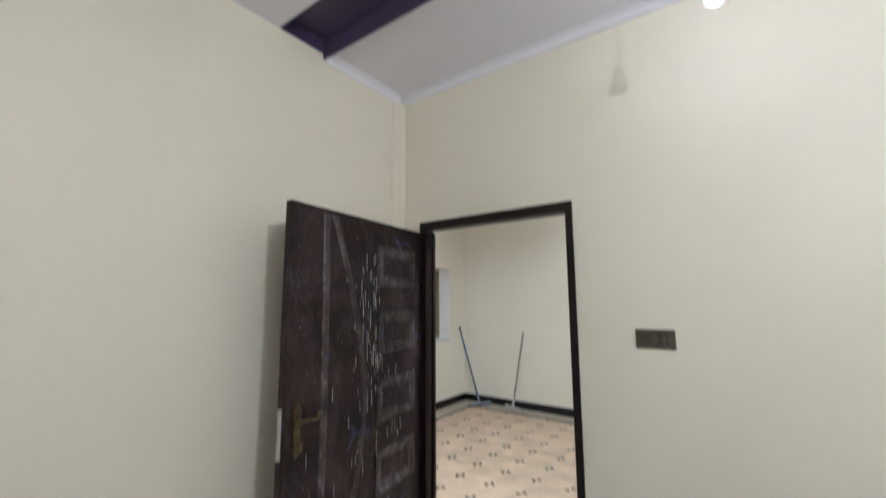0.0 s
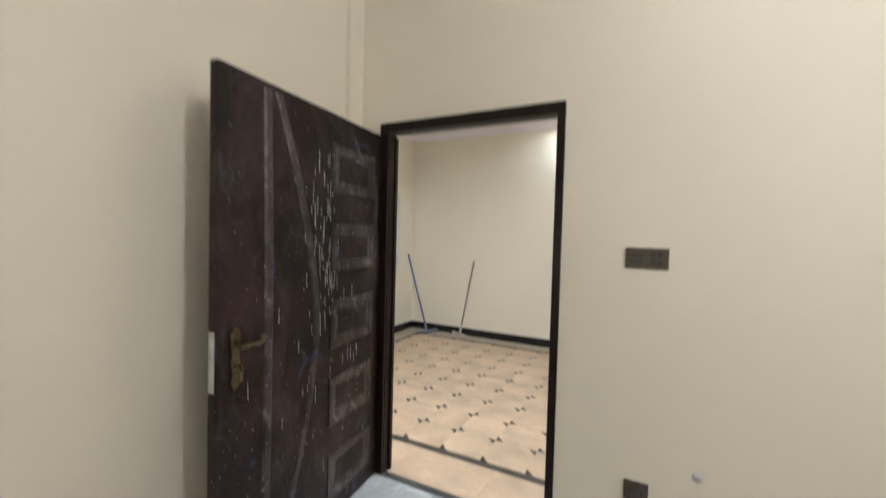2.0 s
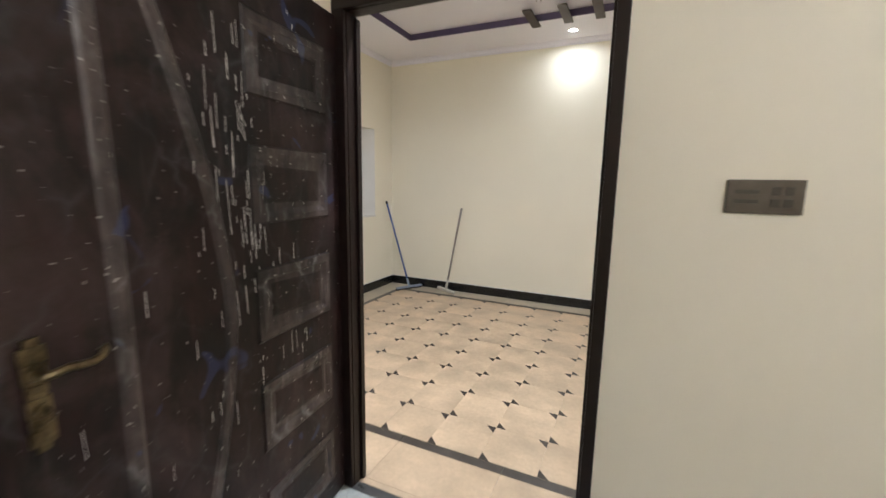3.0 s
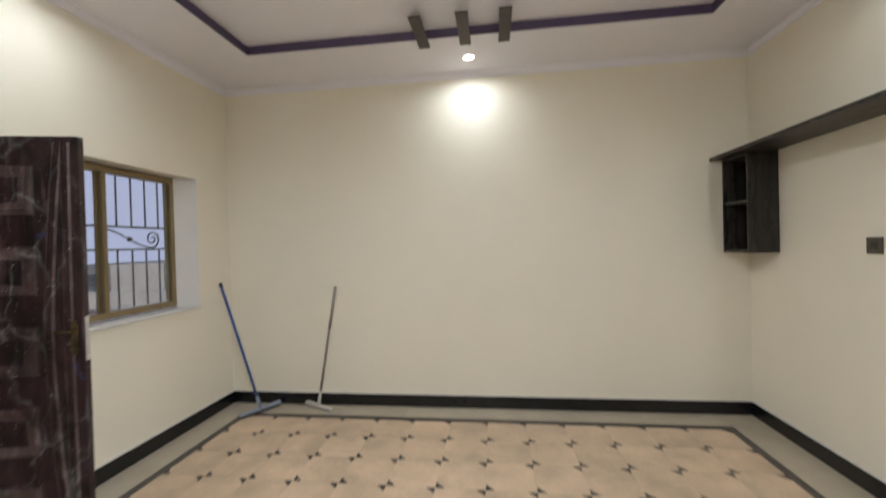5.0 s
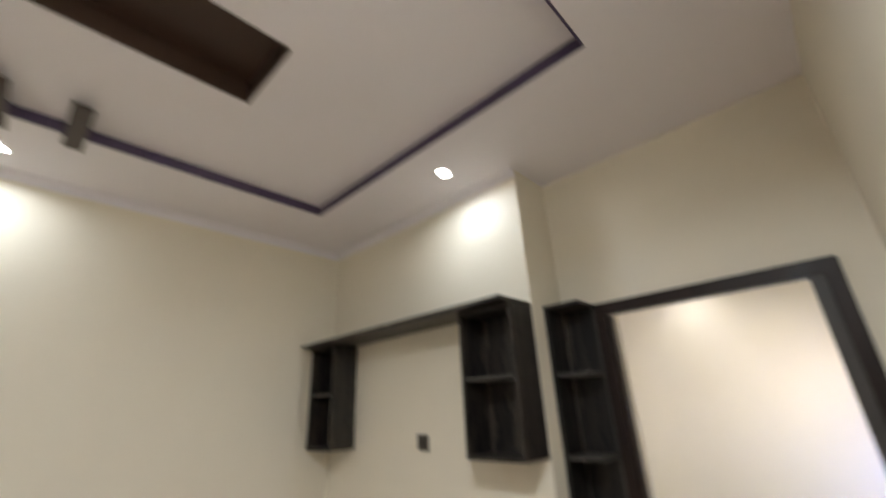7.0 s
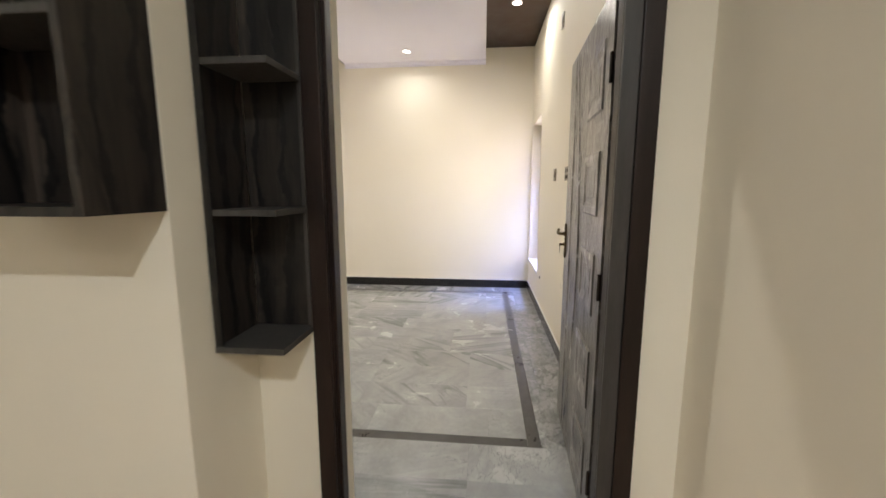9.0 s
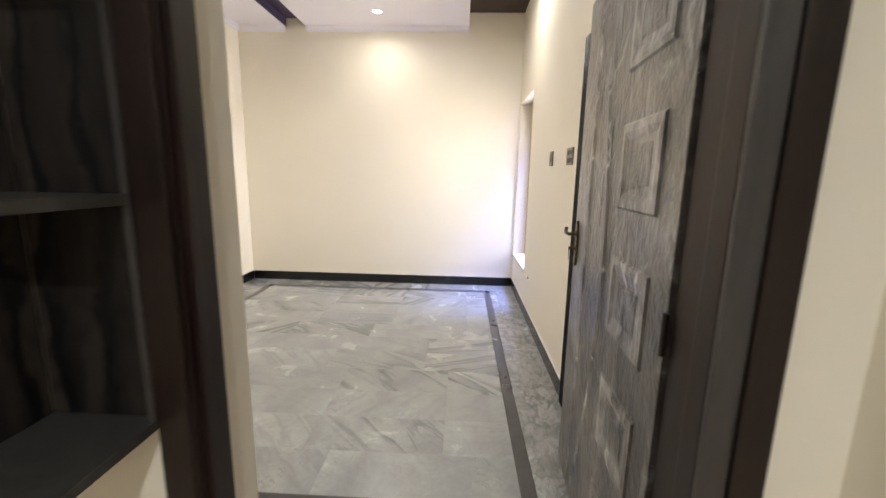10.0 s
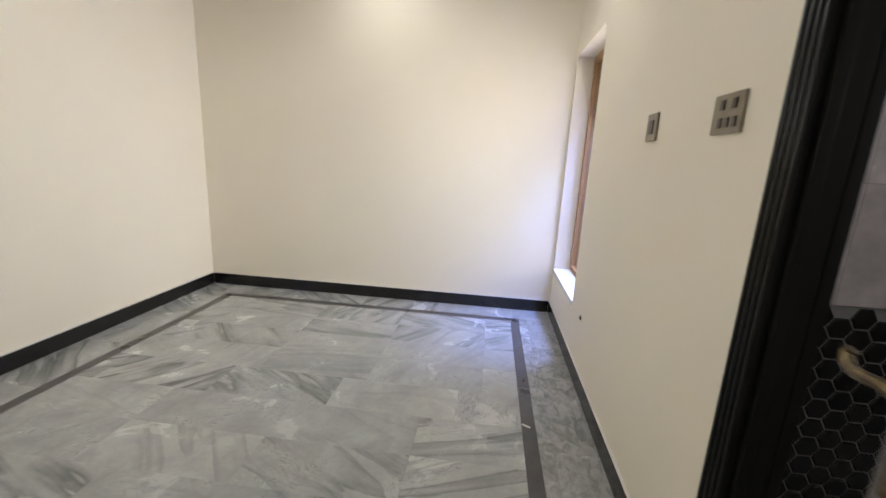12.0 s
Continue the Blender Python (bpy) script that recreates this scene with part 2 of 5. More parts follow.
def planks(name, dark, pale):
    """Charcoal laminate printed with rough wavy-edged boards and black gaps."""
    m, nt, b = nodes_of(name)
    v = coords(nt)
    sep = nt.nodes.new("ShaderNodeSeparateXYZ")
    nt.links.new(v, sep.inputs[0])
    sway = noise_tex(nt, mapped(nt, v, (2.0, 2.0, 1.0)), 5.0, 4.0, 0.6)

    def calc(op, a, q=None, r=None):
        n = add(nt, "ShaderNodeMath", operation=op)
        for s, val in zip(n.inputs, (a, q, r)):
            if isinstance(val, (int, float)):
                s.default_value = val
            elif val is not None:
                nt.links.new(val, s)
        return n.outputs[0]

    u = calc("ADD", sep.outputs[0], sep.outputs[1])
    u = calc("MULTIPLY_ADD", u, 11.5, calc("MULTIPLY", sway, 1.7))
    cell = calc("FLOOR", u)
    wn = nt.nodes.new("ShaderNodeTexWhiteNoise")
    wn.noise_dimensions = "1D"
    nt.links.new(cell, wn.inputs["W"])
    gap = ramp(nt, calc("FRACT", u), [(0.0, (0, 0, 0)), (0.23, (0.02, 0.02, 0.02)), (0.29, (1, 1, 1)), (0.96, (0.8, 0.8, 0.8)), (1.0, (0.1, 0.1, 0.1))])
    grain = noise_tex(nt, mapped(nt, v, (13, 13, 0.8)), 2.6, 7.0, 0.62, 0.6)
    knots = noise_tex(nt, mapped(nt, v, (9, 9, 2.2)), 1.3, 5.0, 0.6, 1.5)
    c = ramp(nt, grain, [(0.28, dark), (0.52, tuple((a + q) / 2 for a, q in zip(dark, pale))), (0.75, pale)])
    c = mix(nt, 1.0, c, ramp(nt, wn.outputs["Value"], [(0.0, (0.22, 0.20, 0.19)), (1.0, (1.05, 0.98, 0.92))]), "MULTIPLY")
    c = mix(nt, 1.0, c, ramp(nt, knots, [(0.34, (0.15, 0.15, 0.15)), (0.48, (1, 1, 1))]), "MULTIPLY")
    c = mix(nt, 1.0, c, gap, "MULTIPLY")
    dust = ramp(nt, noise_tex(nt, v, 14.0, 6.0, 0.7), [(0.58, (0, 0, 0)), (0.85, (1, 1, 1))])
    c = mix(nt, scaled(nt, dust, 0.12), c, (0.16, 0.15, 0.14))
    nt.links.new(c, b.inputs["Base Color"])
    b.inputs["Roughness"].default_value = 0.5
    b.inputs["Coat Weight"].default_value, b.inputs["Coat Roughness"].default_value = 0.2, 0.25
    bump(nt, b, mix(nt, 0.5, gap, grain), 0.4, 0.003)
    return m


def clear_glass(name):
    m, nt, b = nodes_of(name)
    b.inputs["Base Color"].default_value = (0.84, 0.90, 0.99, 1)
    b.inputs["Transmission Weight"].default_value = 1.0
    b.inputs["Roughness"].default_value = 0.02
    b.inputs["IOR"].default_value = 1.45
    return m


M_WALL = plain("cream_wall_paint", (0.86, 0.80, 0.678), 0.62, var=0.025, scale=0.7, fine=190, relief=0.10, depth=0.0015)
M_CEIL = plain("white_gypsum_paint", (0.86, 0.83, 0.88), 0.7, var=0.02, scale=0.9, fine=150, relief=0.08, depth=0.001)
M_PURPLE = plain("purple_paint", (0.074, 0.051, 0.114), 0.5, var=0.12, scale=4, fine=120)
M_BROWN = plain("brown_ceiling_paint", (0.055, 0.028, 0.018), 0.5, var=0.15, scale=5, fine=90)
M_SLAT = plain("grey_brown_slat_paint", (0.066, 0.047, 0.038), 0.6, var=0.15, scale=7, fine=100)
M_FRAME = plain("dark_brown_frame_paint", (0.012, 0.0054, 0.0042), 0.40, var=0.4, scale=6, fine=70, relief=0.2, spec=0.3, stretch=(4, 4, 0.5))
M_BLACKFR = plain("black_frame_paint", (0.006, 0.0055, 0.0055), 0.36, var=0.3, scale=6, fine=70, relief=0.2, spec=0.3, stretch=(4, 4, 0.5))
# the third colour of each is film sheen put into the base colour
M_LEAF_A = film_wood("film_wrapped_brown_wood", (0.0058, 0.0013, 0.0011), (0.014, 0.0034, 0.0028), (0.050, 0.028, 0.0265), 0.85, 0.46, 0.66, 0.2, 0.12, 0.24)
M_LEAF_B = film_wood("film_wrapped_maroon_wood", (0.014, 0.0044, 0.0060), (0.030, 0.0105, 0.0135), (0.085, 0.052, 0.060), 0.6, 0.48, 0.80, 0.25, 0.35, 0.5)
M_LEAF_C = film_wood("sheen_film_wrapped_wood", (0.022, 0.0165, 0.0143), (0.036, 0.0275, 0.0235), (0.245, 0.226, 0.217), 0.8, 0.40, 0.64, 0.30, 1.0, 0.35)
# paler copies for rims and bands, the light they catch painted in
M_FILM_A = film_wood("pale_film_sheen_on_brown_wood", (0.020, 0.011, 0.010), (0.034, 0.021, 0.019), (0.12, 0.090, 0.088), 0.8, 0.40, 0.70, 0.2, 0.6, 0.35)
M_FILM_B = film_wood("pale_film_sheen_on_maroon_wood", (0.038, 0.017, 0.019), (0.062, 0.032, 0.035), (0.17, 0.118, 0.122), 0.85, 0.36, 0.64, 0.25, 0.5, 0.4)
M_FILM_C = film_wood("pale_film_sheen_and_drips", (0.09, 0.08, 0.075), (0.14, 0.125, 0.12), (0.46, 0.44, 0.43), 0.85, 0.36, 0.60, 0.3, 0.8, 0.5)
M_DRIP = plain("white_paint_drip", (0.62, 0.59, 0.56), 0.5, var=0.1, scale=30)
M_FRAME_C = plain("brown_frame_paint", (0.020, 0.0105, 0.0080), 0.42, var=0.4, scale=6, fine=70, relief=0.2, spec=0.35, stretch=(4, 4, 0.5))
M_LINING = plain("dark_grey_frame_edge", (0.055, 0.049, 0.046), 0.45, var=0.3, scale=6, fine=70, relief=0.2, stretch=(4, 4, 0.5))
M_SHELF = planks("charcoal_laminate", (0.010, 0.0080, 0.0068), (0.125, 0.100, 0.083))
M_EDGE = plain("grey_edge_band", (0.056, 0.052, 0.048), 0.45, var=0.25, scale=9, fine=60, stretch=(6, 6, 1))
M_SKIRT = plain("black_granite_skirting", (0.012, 0.011, 0.012), 0.22, var=0.4, scale=12, fine=140, relief=0.05)
M_STRIP = plain("dark_grey_marble_strip", (0.075, 0.072, 0.072), 0.3, var=0.35, scale=6, fine=50, relief=0.05)
M_STRIP_B = plain("dark_brown_marble_strip", (0.075, 0.06, 0.052), 0.32, var=0.35, scale=6, fine=50, relief=0.05)
M_TILE = plain("beige_terrazzo_tile", (0.60, 0.44, 0.305), 0.34, var=0.20, scale=3.6, fine=45, relief=0.04, randomise=17.0)
M_TILE_OUT = plain("pale_beige_margin_tile", (0.50, 0.43, 0.33), 0.38, var=0.12, scale=4, fine=80, relief=0.04, randomise=17.0)
M_CHIP = plain("dark_brown_stone_chip", (0.045, 0.032, 0.027), 0.4, var=0.35, scale=20, fine=120, relief=0.05, randomise=9.0)
M_GROUT_B = plain("beige_grout", (0.45, 0.33, 0.23), 0.7, var=0.15)
M_GROUT = plain("grey_grout", (0.40, 0.395, 0.385), 0.8, var=0.15)
M_MARBLE = marble("grey_veined_marble", (0.50, 0.51, 0.505), (0.085, 0.092, 0.095), 23.0)
M_MARBLE_OUT = marble("mottled_grey_marble", (0.44, 0.44, 0.435), (0.16, 0.165, 0.165), 31.0, True)
M_PLATE = plain("bronze_switch_plate", (0.115, 0.098, 0.080), 0.35, metal=0.55, var=0.15, scale=30, fine=200)
# the same bronze, paler for the light that marble-room plates catch
M_PLATE_LIT = plain("bronze_plate_lit", (0.25, 0.215, 0.17), 0.42, metal=0.4, var=0.15, scale=30, fine=200)
M_ROCKER = plain("dark_bronze_rocker", (0.06, 0.05, 0.042), 0.35, metal=0.3, var=0.15, scale=40, fine=200)
M_BRASS = plain("antique_brass", (0.15, 0.112, 0.06), 0.38, metal=0.85, var=0.5, scale=30, fine=120)
M_STEEL = plain("zinc_lock_plate", (0.62, 0.6, 0.57), 0.45, metal=0.35, var=0.2, scale=25, fine=120)
M_BLUE = plain("blue_plastic_handle", (0.035, 0.085, 0.30), 0.35, var=0.15, scale=8)
M_BLUEGREY = plain("blue_grey_plastic", (0.28, 0.33, 0.42), 0.45, var=0.15, scale=8)
M_GREYPOLE = plain("grey_metal_pole", (0.33, 0.29, 0.26), 0.38, metal=0.4, var=0.2, scale=8)
M_WIPER = plain("off_white_plastic", (0.62, 0.58, 0.53), 0.5, var=0.12, scale=12)
M_ALU = plain("champagne_aluminium", (0.30, 0.225, 0.12), 0.38, metal=0.55, var=0.12, scale=10, fine=120)
M_WOODWIN = plain("orange_brown_window_frame", (0.44, 0.25, 0.12), 0.4, var=0.2, scale=10, fine=90, stretch=(5, 5, 0.6))
M_IRON = plain("dark_grille_iron", (0.035, 0.045, 0.065), 0.45, metal=0.3, var=0.25, scale=20)
M_REVEAL = plain("white_reveal_plaster", (0.72, 0.70, 0.68), 0.65, var=0.04, scale=3, fine=120)
M_LED = glow("lamp_diffuser", (1.0, 1.0, 1.0), 30.0)
M_BULB = glow("lit_bulb_glass", (0.94, 0.97, 1.0), 32.0)
M_BULB_STRONG = glow("lit_strong_bulb_glass", (0.94, 0.97, 1.0), 1300.0)
M_WHITEPL = plain("white_plastic", (0.75, 0.74, 0.72), 0.4, var=0.05)
M_BLACKPL = plain("black_plastic", (0.015, 0.014, 0.014), 0.45, var=0.2)
# near-black stand-in for the shade inside the ceiling hole
M_HOLE = plain("painted_hole_shade", (0.002, 0.002, 0.002), 1.0, var=0.2, spec=0.0)
M_WIRE = plain("grey_wire", (0.12, 0.11, 0.11), 0.5, var=0.2)
M_PIPE = plain("white_conduit", (0.62, 0.58, 0.56), 0.45, var=0.08)
M_HEXD = plain("black_hexagon_tile", (0.013, 0.012, 0.013), 0.22, var=0.5, scale=14, fine=60, randomise=11.0)
M_HEXGROUT = plain("grey_tile_grout", (0.30, 0.29, 0.28), 0.6, var=0.2, scale=10)
M_BATHW = plain("pale_lilac_marble_tile", (0.62, 0.56, 0.57), 0.25, var=0.2, scale=5, fine=30, randomise=7.0)
M_CEMENT = plain("grey_render", (0.34, 0.32, 0.30), 0.9, var=0.2, scale=1.2, fine=20)
M_BRICKY = plain("dusty_pink_render", (0.26, 0.21, 0.205), 0.9, var=0.2, scale=1.0, fine=18)
M_GROUND = plain("dusty_ground", (0.20, 0.175, 0.14), 0.95, var=0.25, scale=0.15, fine=4)
M_DARKWIN = plain("dark_window_glass", (0.02, 0.025, 0.03), 0.15, var=0.2)
M_GLASS = clear_glass("window_glass")
M_DUST = plain("white_paint_fleck", (0.7, 0.68, 0.64), 0.7, var=0.1, scale=20)


# ---- mesh helpers ----
def quad_box(bm, x0, x1, y0, y1, z0, z1, bevel=0.0, m=None):
    """A box, its edges rounded by bevel, put through the matrix m."""
    vs = [bm.verts.new((x, y, z)) for z in (z0, z1) for y in (y0, y1) for x in (x0, x1)]
    faces = [(0, 2, 3, 1), (4, 5, 7, 6), (0, 1, 5, 4), (2, 6, 7, 3), (0, 4, 6, 2), (1, 3, 7, 5)]
    fs = [bm.faces.new([vs[i] for i in f]) for f in faces]
    out = vs
    if bevel:
        es = list({e for f in fs for e in f.edges})
        r = bmesh.ops.bevel(bm, geom=es, offset=bevel, segments=2, profile=0.7, affect="EDGES", clamp_overlap=True)
        out = list({v for v in r["verts"]} | {v for v in vs if v.is_valid})
    if m is not None:
        for v in out:
            v.co = m @ v.co
    return bm


def box_bm(*a, **k):
    return quad_box(bmesh.new(), *a, **k)


def rod(bm, a, b, ra, rb=None, sides=14, caps=True):
    """A round bar from a to b."""
    a, b = Vector(a), Vector(b)
    d = b - a
    q = d.to_track_quat("Z", "Y").to_matrix().to_4x4()
    r = bmesh.ops.create_cone(bm, cap_ends=caps, segments=sides, radius1=ra, radius2=ra if rb is None else rb, depth=d.length)
    bmesh.ops.transform(bm, matrix=Matrix.Translation((a + b) / 2) @ q, verts=r["verts"])
    return bm


def tube(bm, pts, r, sides=8):
    """A bent round bar through the points."""
    rings = []
    pts = [Vector(p) for p in pts]
    for i, p in enumerate(pts):
        d = (pts[min(i + 1, len(pts) - 1)] - pts[max(i - 1, 0)]).normalized()
        u = d.orthogonal().normalized() if i == 0 else (rings[-1][1] - d * rings[-1][1].dot(d)).normalized()
        w = d.cross(u)
        rings.append(([bm.verts.new(p + r * (math.cos(k * math.tau / sides) * u + math.sin(k * math.tau / sides) * w)) for k in range(sides)], u))
    for (ra, _), (rb, _) in zip(rings, rings[1:]):
        for k in range(sides):
            bm.faces.new((ra[k], ra[(k + 1) % sides], rb[(k + 1) % sides], rb[k]))
    bm.faces.new(rings[0][0][::-1])
    bm.faces.new(rings[-1][0])
    return bm


def grid_solid(bm, us, vs, w0, w1, empty, place):
    """A slab over the cells of us by vs, less the empty ones, between w0 and w1. place turns (u, v, w) into a point."""
    cache = {}

    def vert(i, j, k):
        if (i, j, k) not in cache:
            cache[i, j, k] = bm.verts.new(place(us[i], vs[j], (w0, w1)[k]))
        return cache[i, j, k]

    def solid(i, j):
        return 0 <= i < len(us) - 1 and 0 <= j < len(vs) - 1 and not empty((us[i] + us[i + 1]) / 2, (vs[j] + vs[j + 1]) / 2)

    for i in range(len(us) - 1):
        for j in range(len(vs) - 1):
            if not solid(i, j):
                continue
            bm.faces.new([vert(i, j, 0), vert(i, j + 1, 0), vert(i + 1, j + 1, 0), vert(i + 1, j, 0)])
            bm.faces.new([vert(i, j, 1), vert(i + 1, j, 1), vert(i + 1, j + 1, 1), vert(i, j + 1, 1)])
            for di, dj, a, b in ((-1, 0, (i, j), (i, j + 1)), (1, 0, (i + 1, j + 1), (i + 1, j)), (0, -1, (i + 1, j), (i, j)), (0, 1, (i, j + 1), (i + 1, j + 1))):
                if not solid(i + di, j + dj):
                    bm.faces.new([vert(*a, 0), vert(*a, 1), vert(*b, 1), vert(*b, 0)])
    bmesh.ops.recalc_face_normals(bm, faces=bm.faces)
    return bm


def holed(lo, hi, cuts):
    return sorted({lo, hi, *(c for c in cuts if lo < c < hi)})


def in_any(holes):
    return lambda u, v: any(a < u < b and c < v < d for a, b, c, d in holes)


def part(name, bm, material, parent=None, label="", smooth=False):
    """Links a bmesh as one mesh object, under a thing or a part."""
    me = bpy.data.meshes.new(name)
    bm.normal_update()
    bm.to_mesh(me)
    bm.free()
    for mm in material if isinstance(material, (list, tuple)) else [material]:
        me.materials.append(mm)
    if smooth:
        for p in me.polygons:
            p.use_smooth = True
    ob = new(name, me)
    if parent is not None:
        ob.parent = parent
    if label:
        ob["label"] = label
    return ob


def piece(name, mesh, parent, m):
    ob = new(name, mesh)
    ob.parent = parent
    ob.matrix_basis = m
    return ob


def thing(name, m, label, category, group=""):
    ob = new(name)
    ob.empty_display_size = 0.1
    ob.matrix_basis = m
    return tagged(ob, label, category, group)


def structure(name, bm, material, label, category, parent=None):
    return tagged(part(name, bm, material, parent), label, category, kind="structure")


def wall_x(name, x0, x1, y0, y1, z0, z1, holes, material, label):
    """A wall that runs along x, with openings (x0, x1, z0, z1)."""
    us, vs = holed(x0, x1, [h for a in holes for h in a[:2]]), holed(z0, z1, [h for a in holes for h in a[2:]])
    return structure(name, grid_solid(bmesh.new(), us, vs, y0, y1, in_any(holes), lambda u, v, w: (u, w, v)), material, label, "wall")


def wall_y(name, x0, x1, y0, y1, z0, z1, holes, material, label):
    """A wall that runs along y, with openings (y0, y1, z0, z1)."""
    us, vs = holed(y0, y1, [h for a in holes for h in a[:2]]), holed(z0, z1, [h for a in holes for h in a[2:]])
    return structure(name, grid_solid(bmesh.new(), us, vs, x0, x1, in_any(holes), lambda u, v, w: (w, u, v)), material, label, "wall")


def slab_z(x0, x1, y0, y1, z0, z1, holes):
    us, vs = holed(x0, x1, [h for a in holes for h in a[:2]]), holed(y0, y1, [h for a in holes for h in a[2:]])
    return grid_solid(bmesh.new(), us, vs, z0, z1, in_any(holes), lambda u, v, w: (u, v, w))


# ---- structure: walls ----
TOP = 3.45
CREAM = "smooth cream painted plaster wall"
XB0, XB1, XD, XC0, XC1 = -2.54, 2.104, 2.445, 2.67, 6.905
YA, YN, YE, YF, YCF = 0.125, 0.195, 1.61, 3.624, 3.605
XA0, XA1, YA0 = -0.79, 2.95, -3.4
WIN_B = (1.83, 3.20, 0.99, 2.10)
WIN_C = (5.98, 6.875, 0.42, 2.24)
DOOR_A = (-0.585, 0.475, -0.03, 2.135)
DOOR_C = (0.375, 1.362, -0.03, 2.10)
DOOR_BATH = (3.20, 4.105, -0.03, 2.11)

wall_x("wall_between_rooms", -2.77, 4.95, YA, YN, -0.02, TOP, [DOOR_A, DOOR_BATH], M_WALL, CREAM + " with two doorways")
wall_x("wall_window_side", 4.95, 7.13, -0.06, YN, -0.02, TOP, [WIN_C], M_WALL, CREAM + " with a tall window opening")
wall_y("wall_west", -2.77, XB0, YN, 3.84, -0.02, TOP, [WIN_B, (0.72, 1.66, -0.03, 2.12)], M_WALL, CREAM + " with a window and a doorway")
wall_x("wall_north", XB0, XB1, YF, 3.84, -0.02, TOP, [], M_WALL, CREAM + " washed by a downlight")
wall_y("wall_shelf", XB1, XC0, YE, YF, -0.02, TOP, [], M_WALL, CREAM + " that carries the shelves")
wall_y("wall_door_east", XD, XC0, YN, YE, -0.02, TOP, [DOOR_C], M_WALL, CREAM + " with a dark framed doorway")
wall_x("wall_north_east", XC0, 7.13, YCF, 3.84, -0.02, TOP, [], M_WALL, CREAM)
wall_y("wall_east", XC1, 7.13, YN, YCF, -0.02, TOP, [], M_WALL, CREAM + " washed by a downlight and daylight")
wall_y("wall_hall_west", -1.02, XA0, YA0, YA, -0.02, TOP, [], M_WALL, CREAM)
wall_x("wall_hall_south", -1.02, 3.1, YA0 - 0.2, YA0, -0.02, TOP, [], M_WALL, CREAM)
wall_y("wall_hall_east", XA1, 3.1, YA0, YA, -0.02, TOP, [], M_WALL, CREAM)
wall_y("wall_bath_east", 4.80, 4.95, -1.9, YA, -0.02, TOP, [], M_CEMENT, "plain rendered bathroom wall")
# the unseen opening in the south wall is added for the fill lamp
wall_x("wall_bath_south", 3.1, 4.95, -2.05, -1.9, -0.02, TOP, [(3.5, 4.3, 1.6, 2.4)], M_CEMENT, "plain rendered bathroom wall")
# unseen walls added to keep light out behind the west doorway
wall_y("wall_passage_west", -4.2, -4.05, -0.3, 1.80, -0.02, TOP, [], M_WALL, CREAM)
wall_x("wall_passage_north", -4.05, -2.77, 1.68, 1.80, -0.02, TOP, [], M_WALL, CREAM)
wall_x("wall_passage_south", -4.05, -1.02, -0.3, -0.15, -0.02, TOP, [], M_WALL, CREAM)

structure("wall_hall_corner_box", box_bm(XA0 + 0.0005, XA0 + 0.035, 0.005, YA - 0.0005, 0.0, 3.09), M_WALL, "narrow cream boxed corner strip", "wall")

# ---- structure: floors ----
floor_hall = structure("floor_hall", box_bm(-1.02, 3.1, YA0 - 0.2, YA - 0.02, -0.15, -0.012), M_GROUT, "grey veined marble floor of slabs", "floor")
floor_tiled = structure("floor_tiled", box_bm(-4.2, XC0, YA - 0.02, 3.84, -0.15, -0.012), M_GROUT_B, "beige tile floor with dark bow-tie inlays and a dark border", "floor")
floor_marble = structure("floor_marble", box_bm(XC0, 7.13, YN, 3.84, -0.15, -0.012), M_GROUT, "grey veined marble floor with a dark border strip", "floor")
floor_bath = structure("floor_bath", box_bm(3.1, 4.95, -2.05, YN, -0.15, -0.004), M_CEMENT, "dusty grey bathroom floor", "floor")

# ---- structure: ceilings ----
ZB, ZBC = 3.01, 3.075
PB = (-1.890, 1.530, 0.849, 2.986)
PAN = (-1.037, 0.682, 1.766, 2.225)
bm = slab_z(-4.2, XC0, -0.3, 3.84, ZB, TOP - 0.05, [PB, (-2.0, 8, -9, YA + 0.03), (-9, -2.763, 1.8, 9)])
structure("ceiling", bm, M_CEIL, "white gypsum ceiling band around a raised tray", "ceiling")
bm = slab_z(PB[0] - 0.0, PB[1], PB[2], PB[3], ZBC, TOP - 0.06, [PAN])
structure("ceiling_tray", bm, M_CEIL, "white raised ceiling tray with a brown recess", "ceiling")
t = 0.012
bm = slab_z(PB[0] + 0.001, PB[1] - 0.001, PB[2] + 0.001, PB[3] - 0.001, ZB + 0.0, ZBC - 0.002, [(PB[0] + t, PB[1] - t, PB[2] + t, PB[3] - t)])
structure("trim_tray_edge", bm, M_PURPLE, "purple painted step around the ceiling tray", "trim")
bm = slab_z(PAN[0] + 0.001, PAN[1] - 0.001, PAN[2] + 0.001, PAN[3] - 0.001, ZBC + 0.003, ZBC + 0.12, [(PAN[0] + t, PAN[1] - t, PAN[2] + t, PAN[3] - t)])
quad_box(bm, PAN[0] + 0.001, PAN[1] - 0.001, PAN[2] + 0.001, PAN[3] - 0.001, ZBC + 0.1202, ZBC + 0.15)
structure("ceiling_recess", bm, M_BROWN, "dark brown painted rectangular ceiling recess", "ceiling")

ZA = 3.15
GROOVE_A = (XA0 - 0.05, XA1 + 0.05, -0.93, -0.61)
BROWN_A = (XA0 - 0.05, -0.13, -3.0, -1.27)
bm = slab_z(-1.02, 3.1, YA0 - 0.2, YA, ZA, TOP - 0.05, [GROOVE_A, BROWN_A])
structure("ceiling_hall", bm, M_CEIL, "white gypsum ceiling with a purple groove and brown recess", "ceiling")
bm = slab_z(XA0 + 0.002, XA1 - 0.002, GROOVE_A[2] + 0.002, GROOVE_A[3] - 0.002, ZA + 0.09, ZA + 0.12, [])
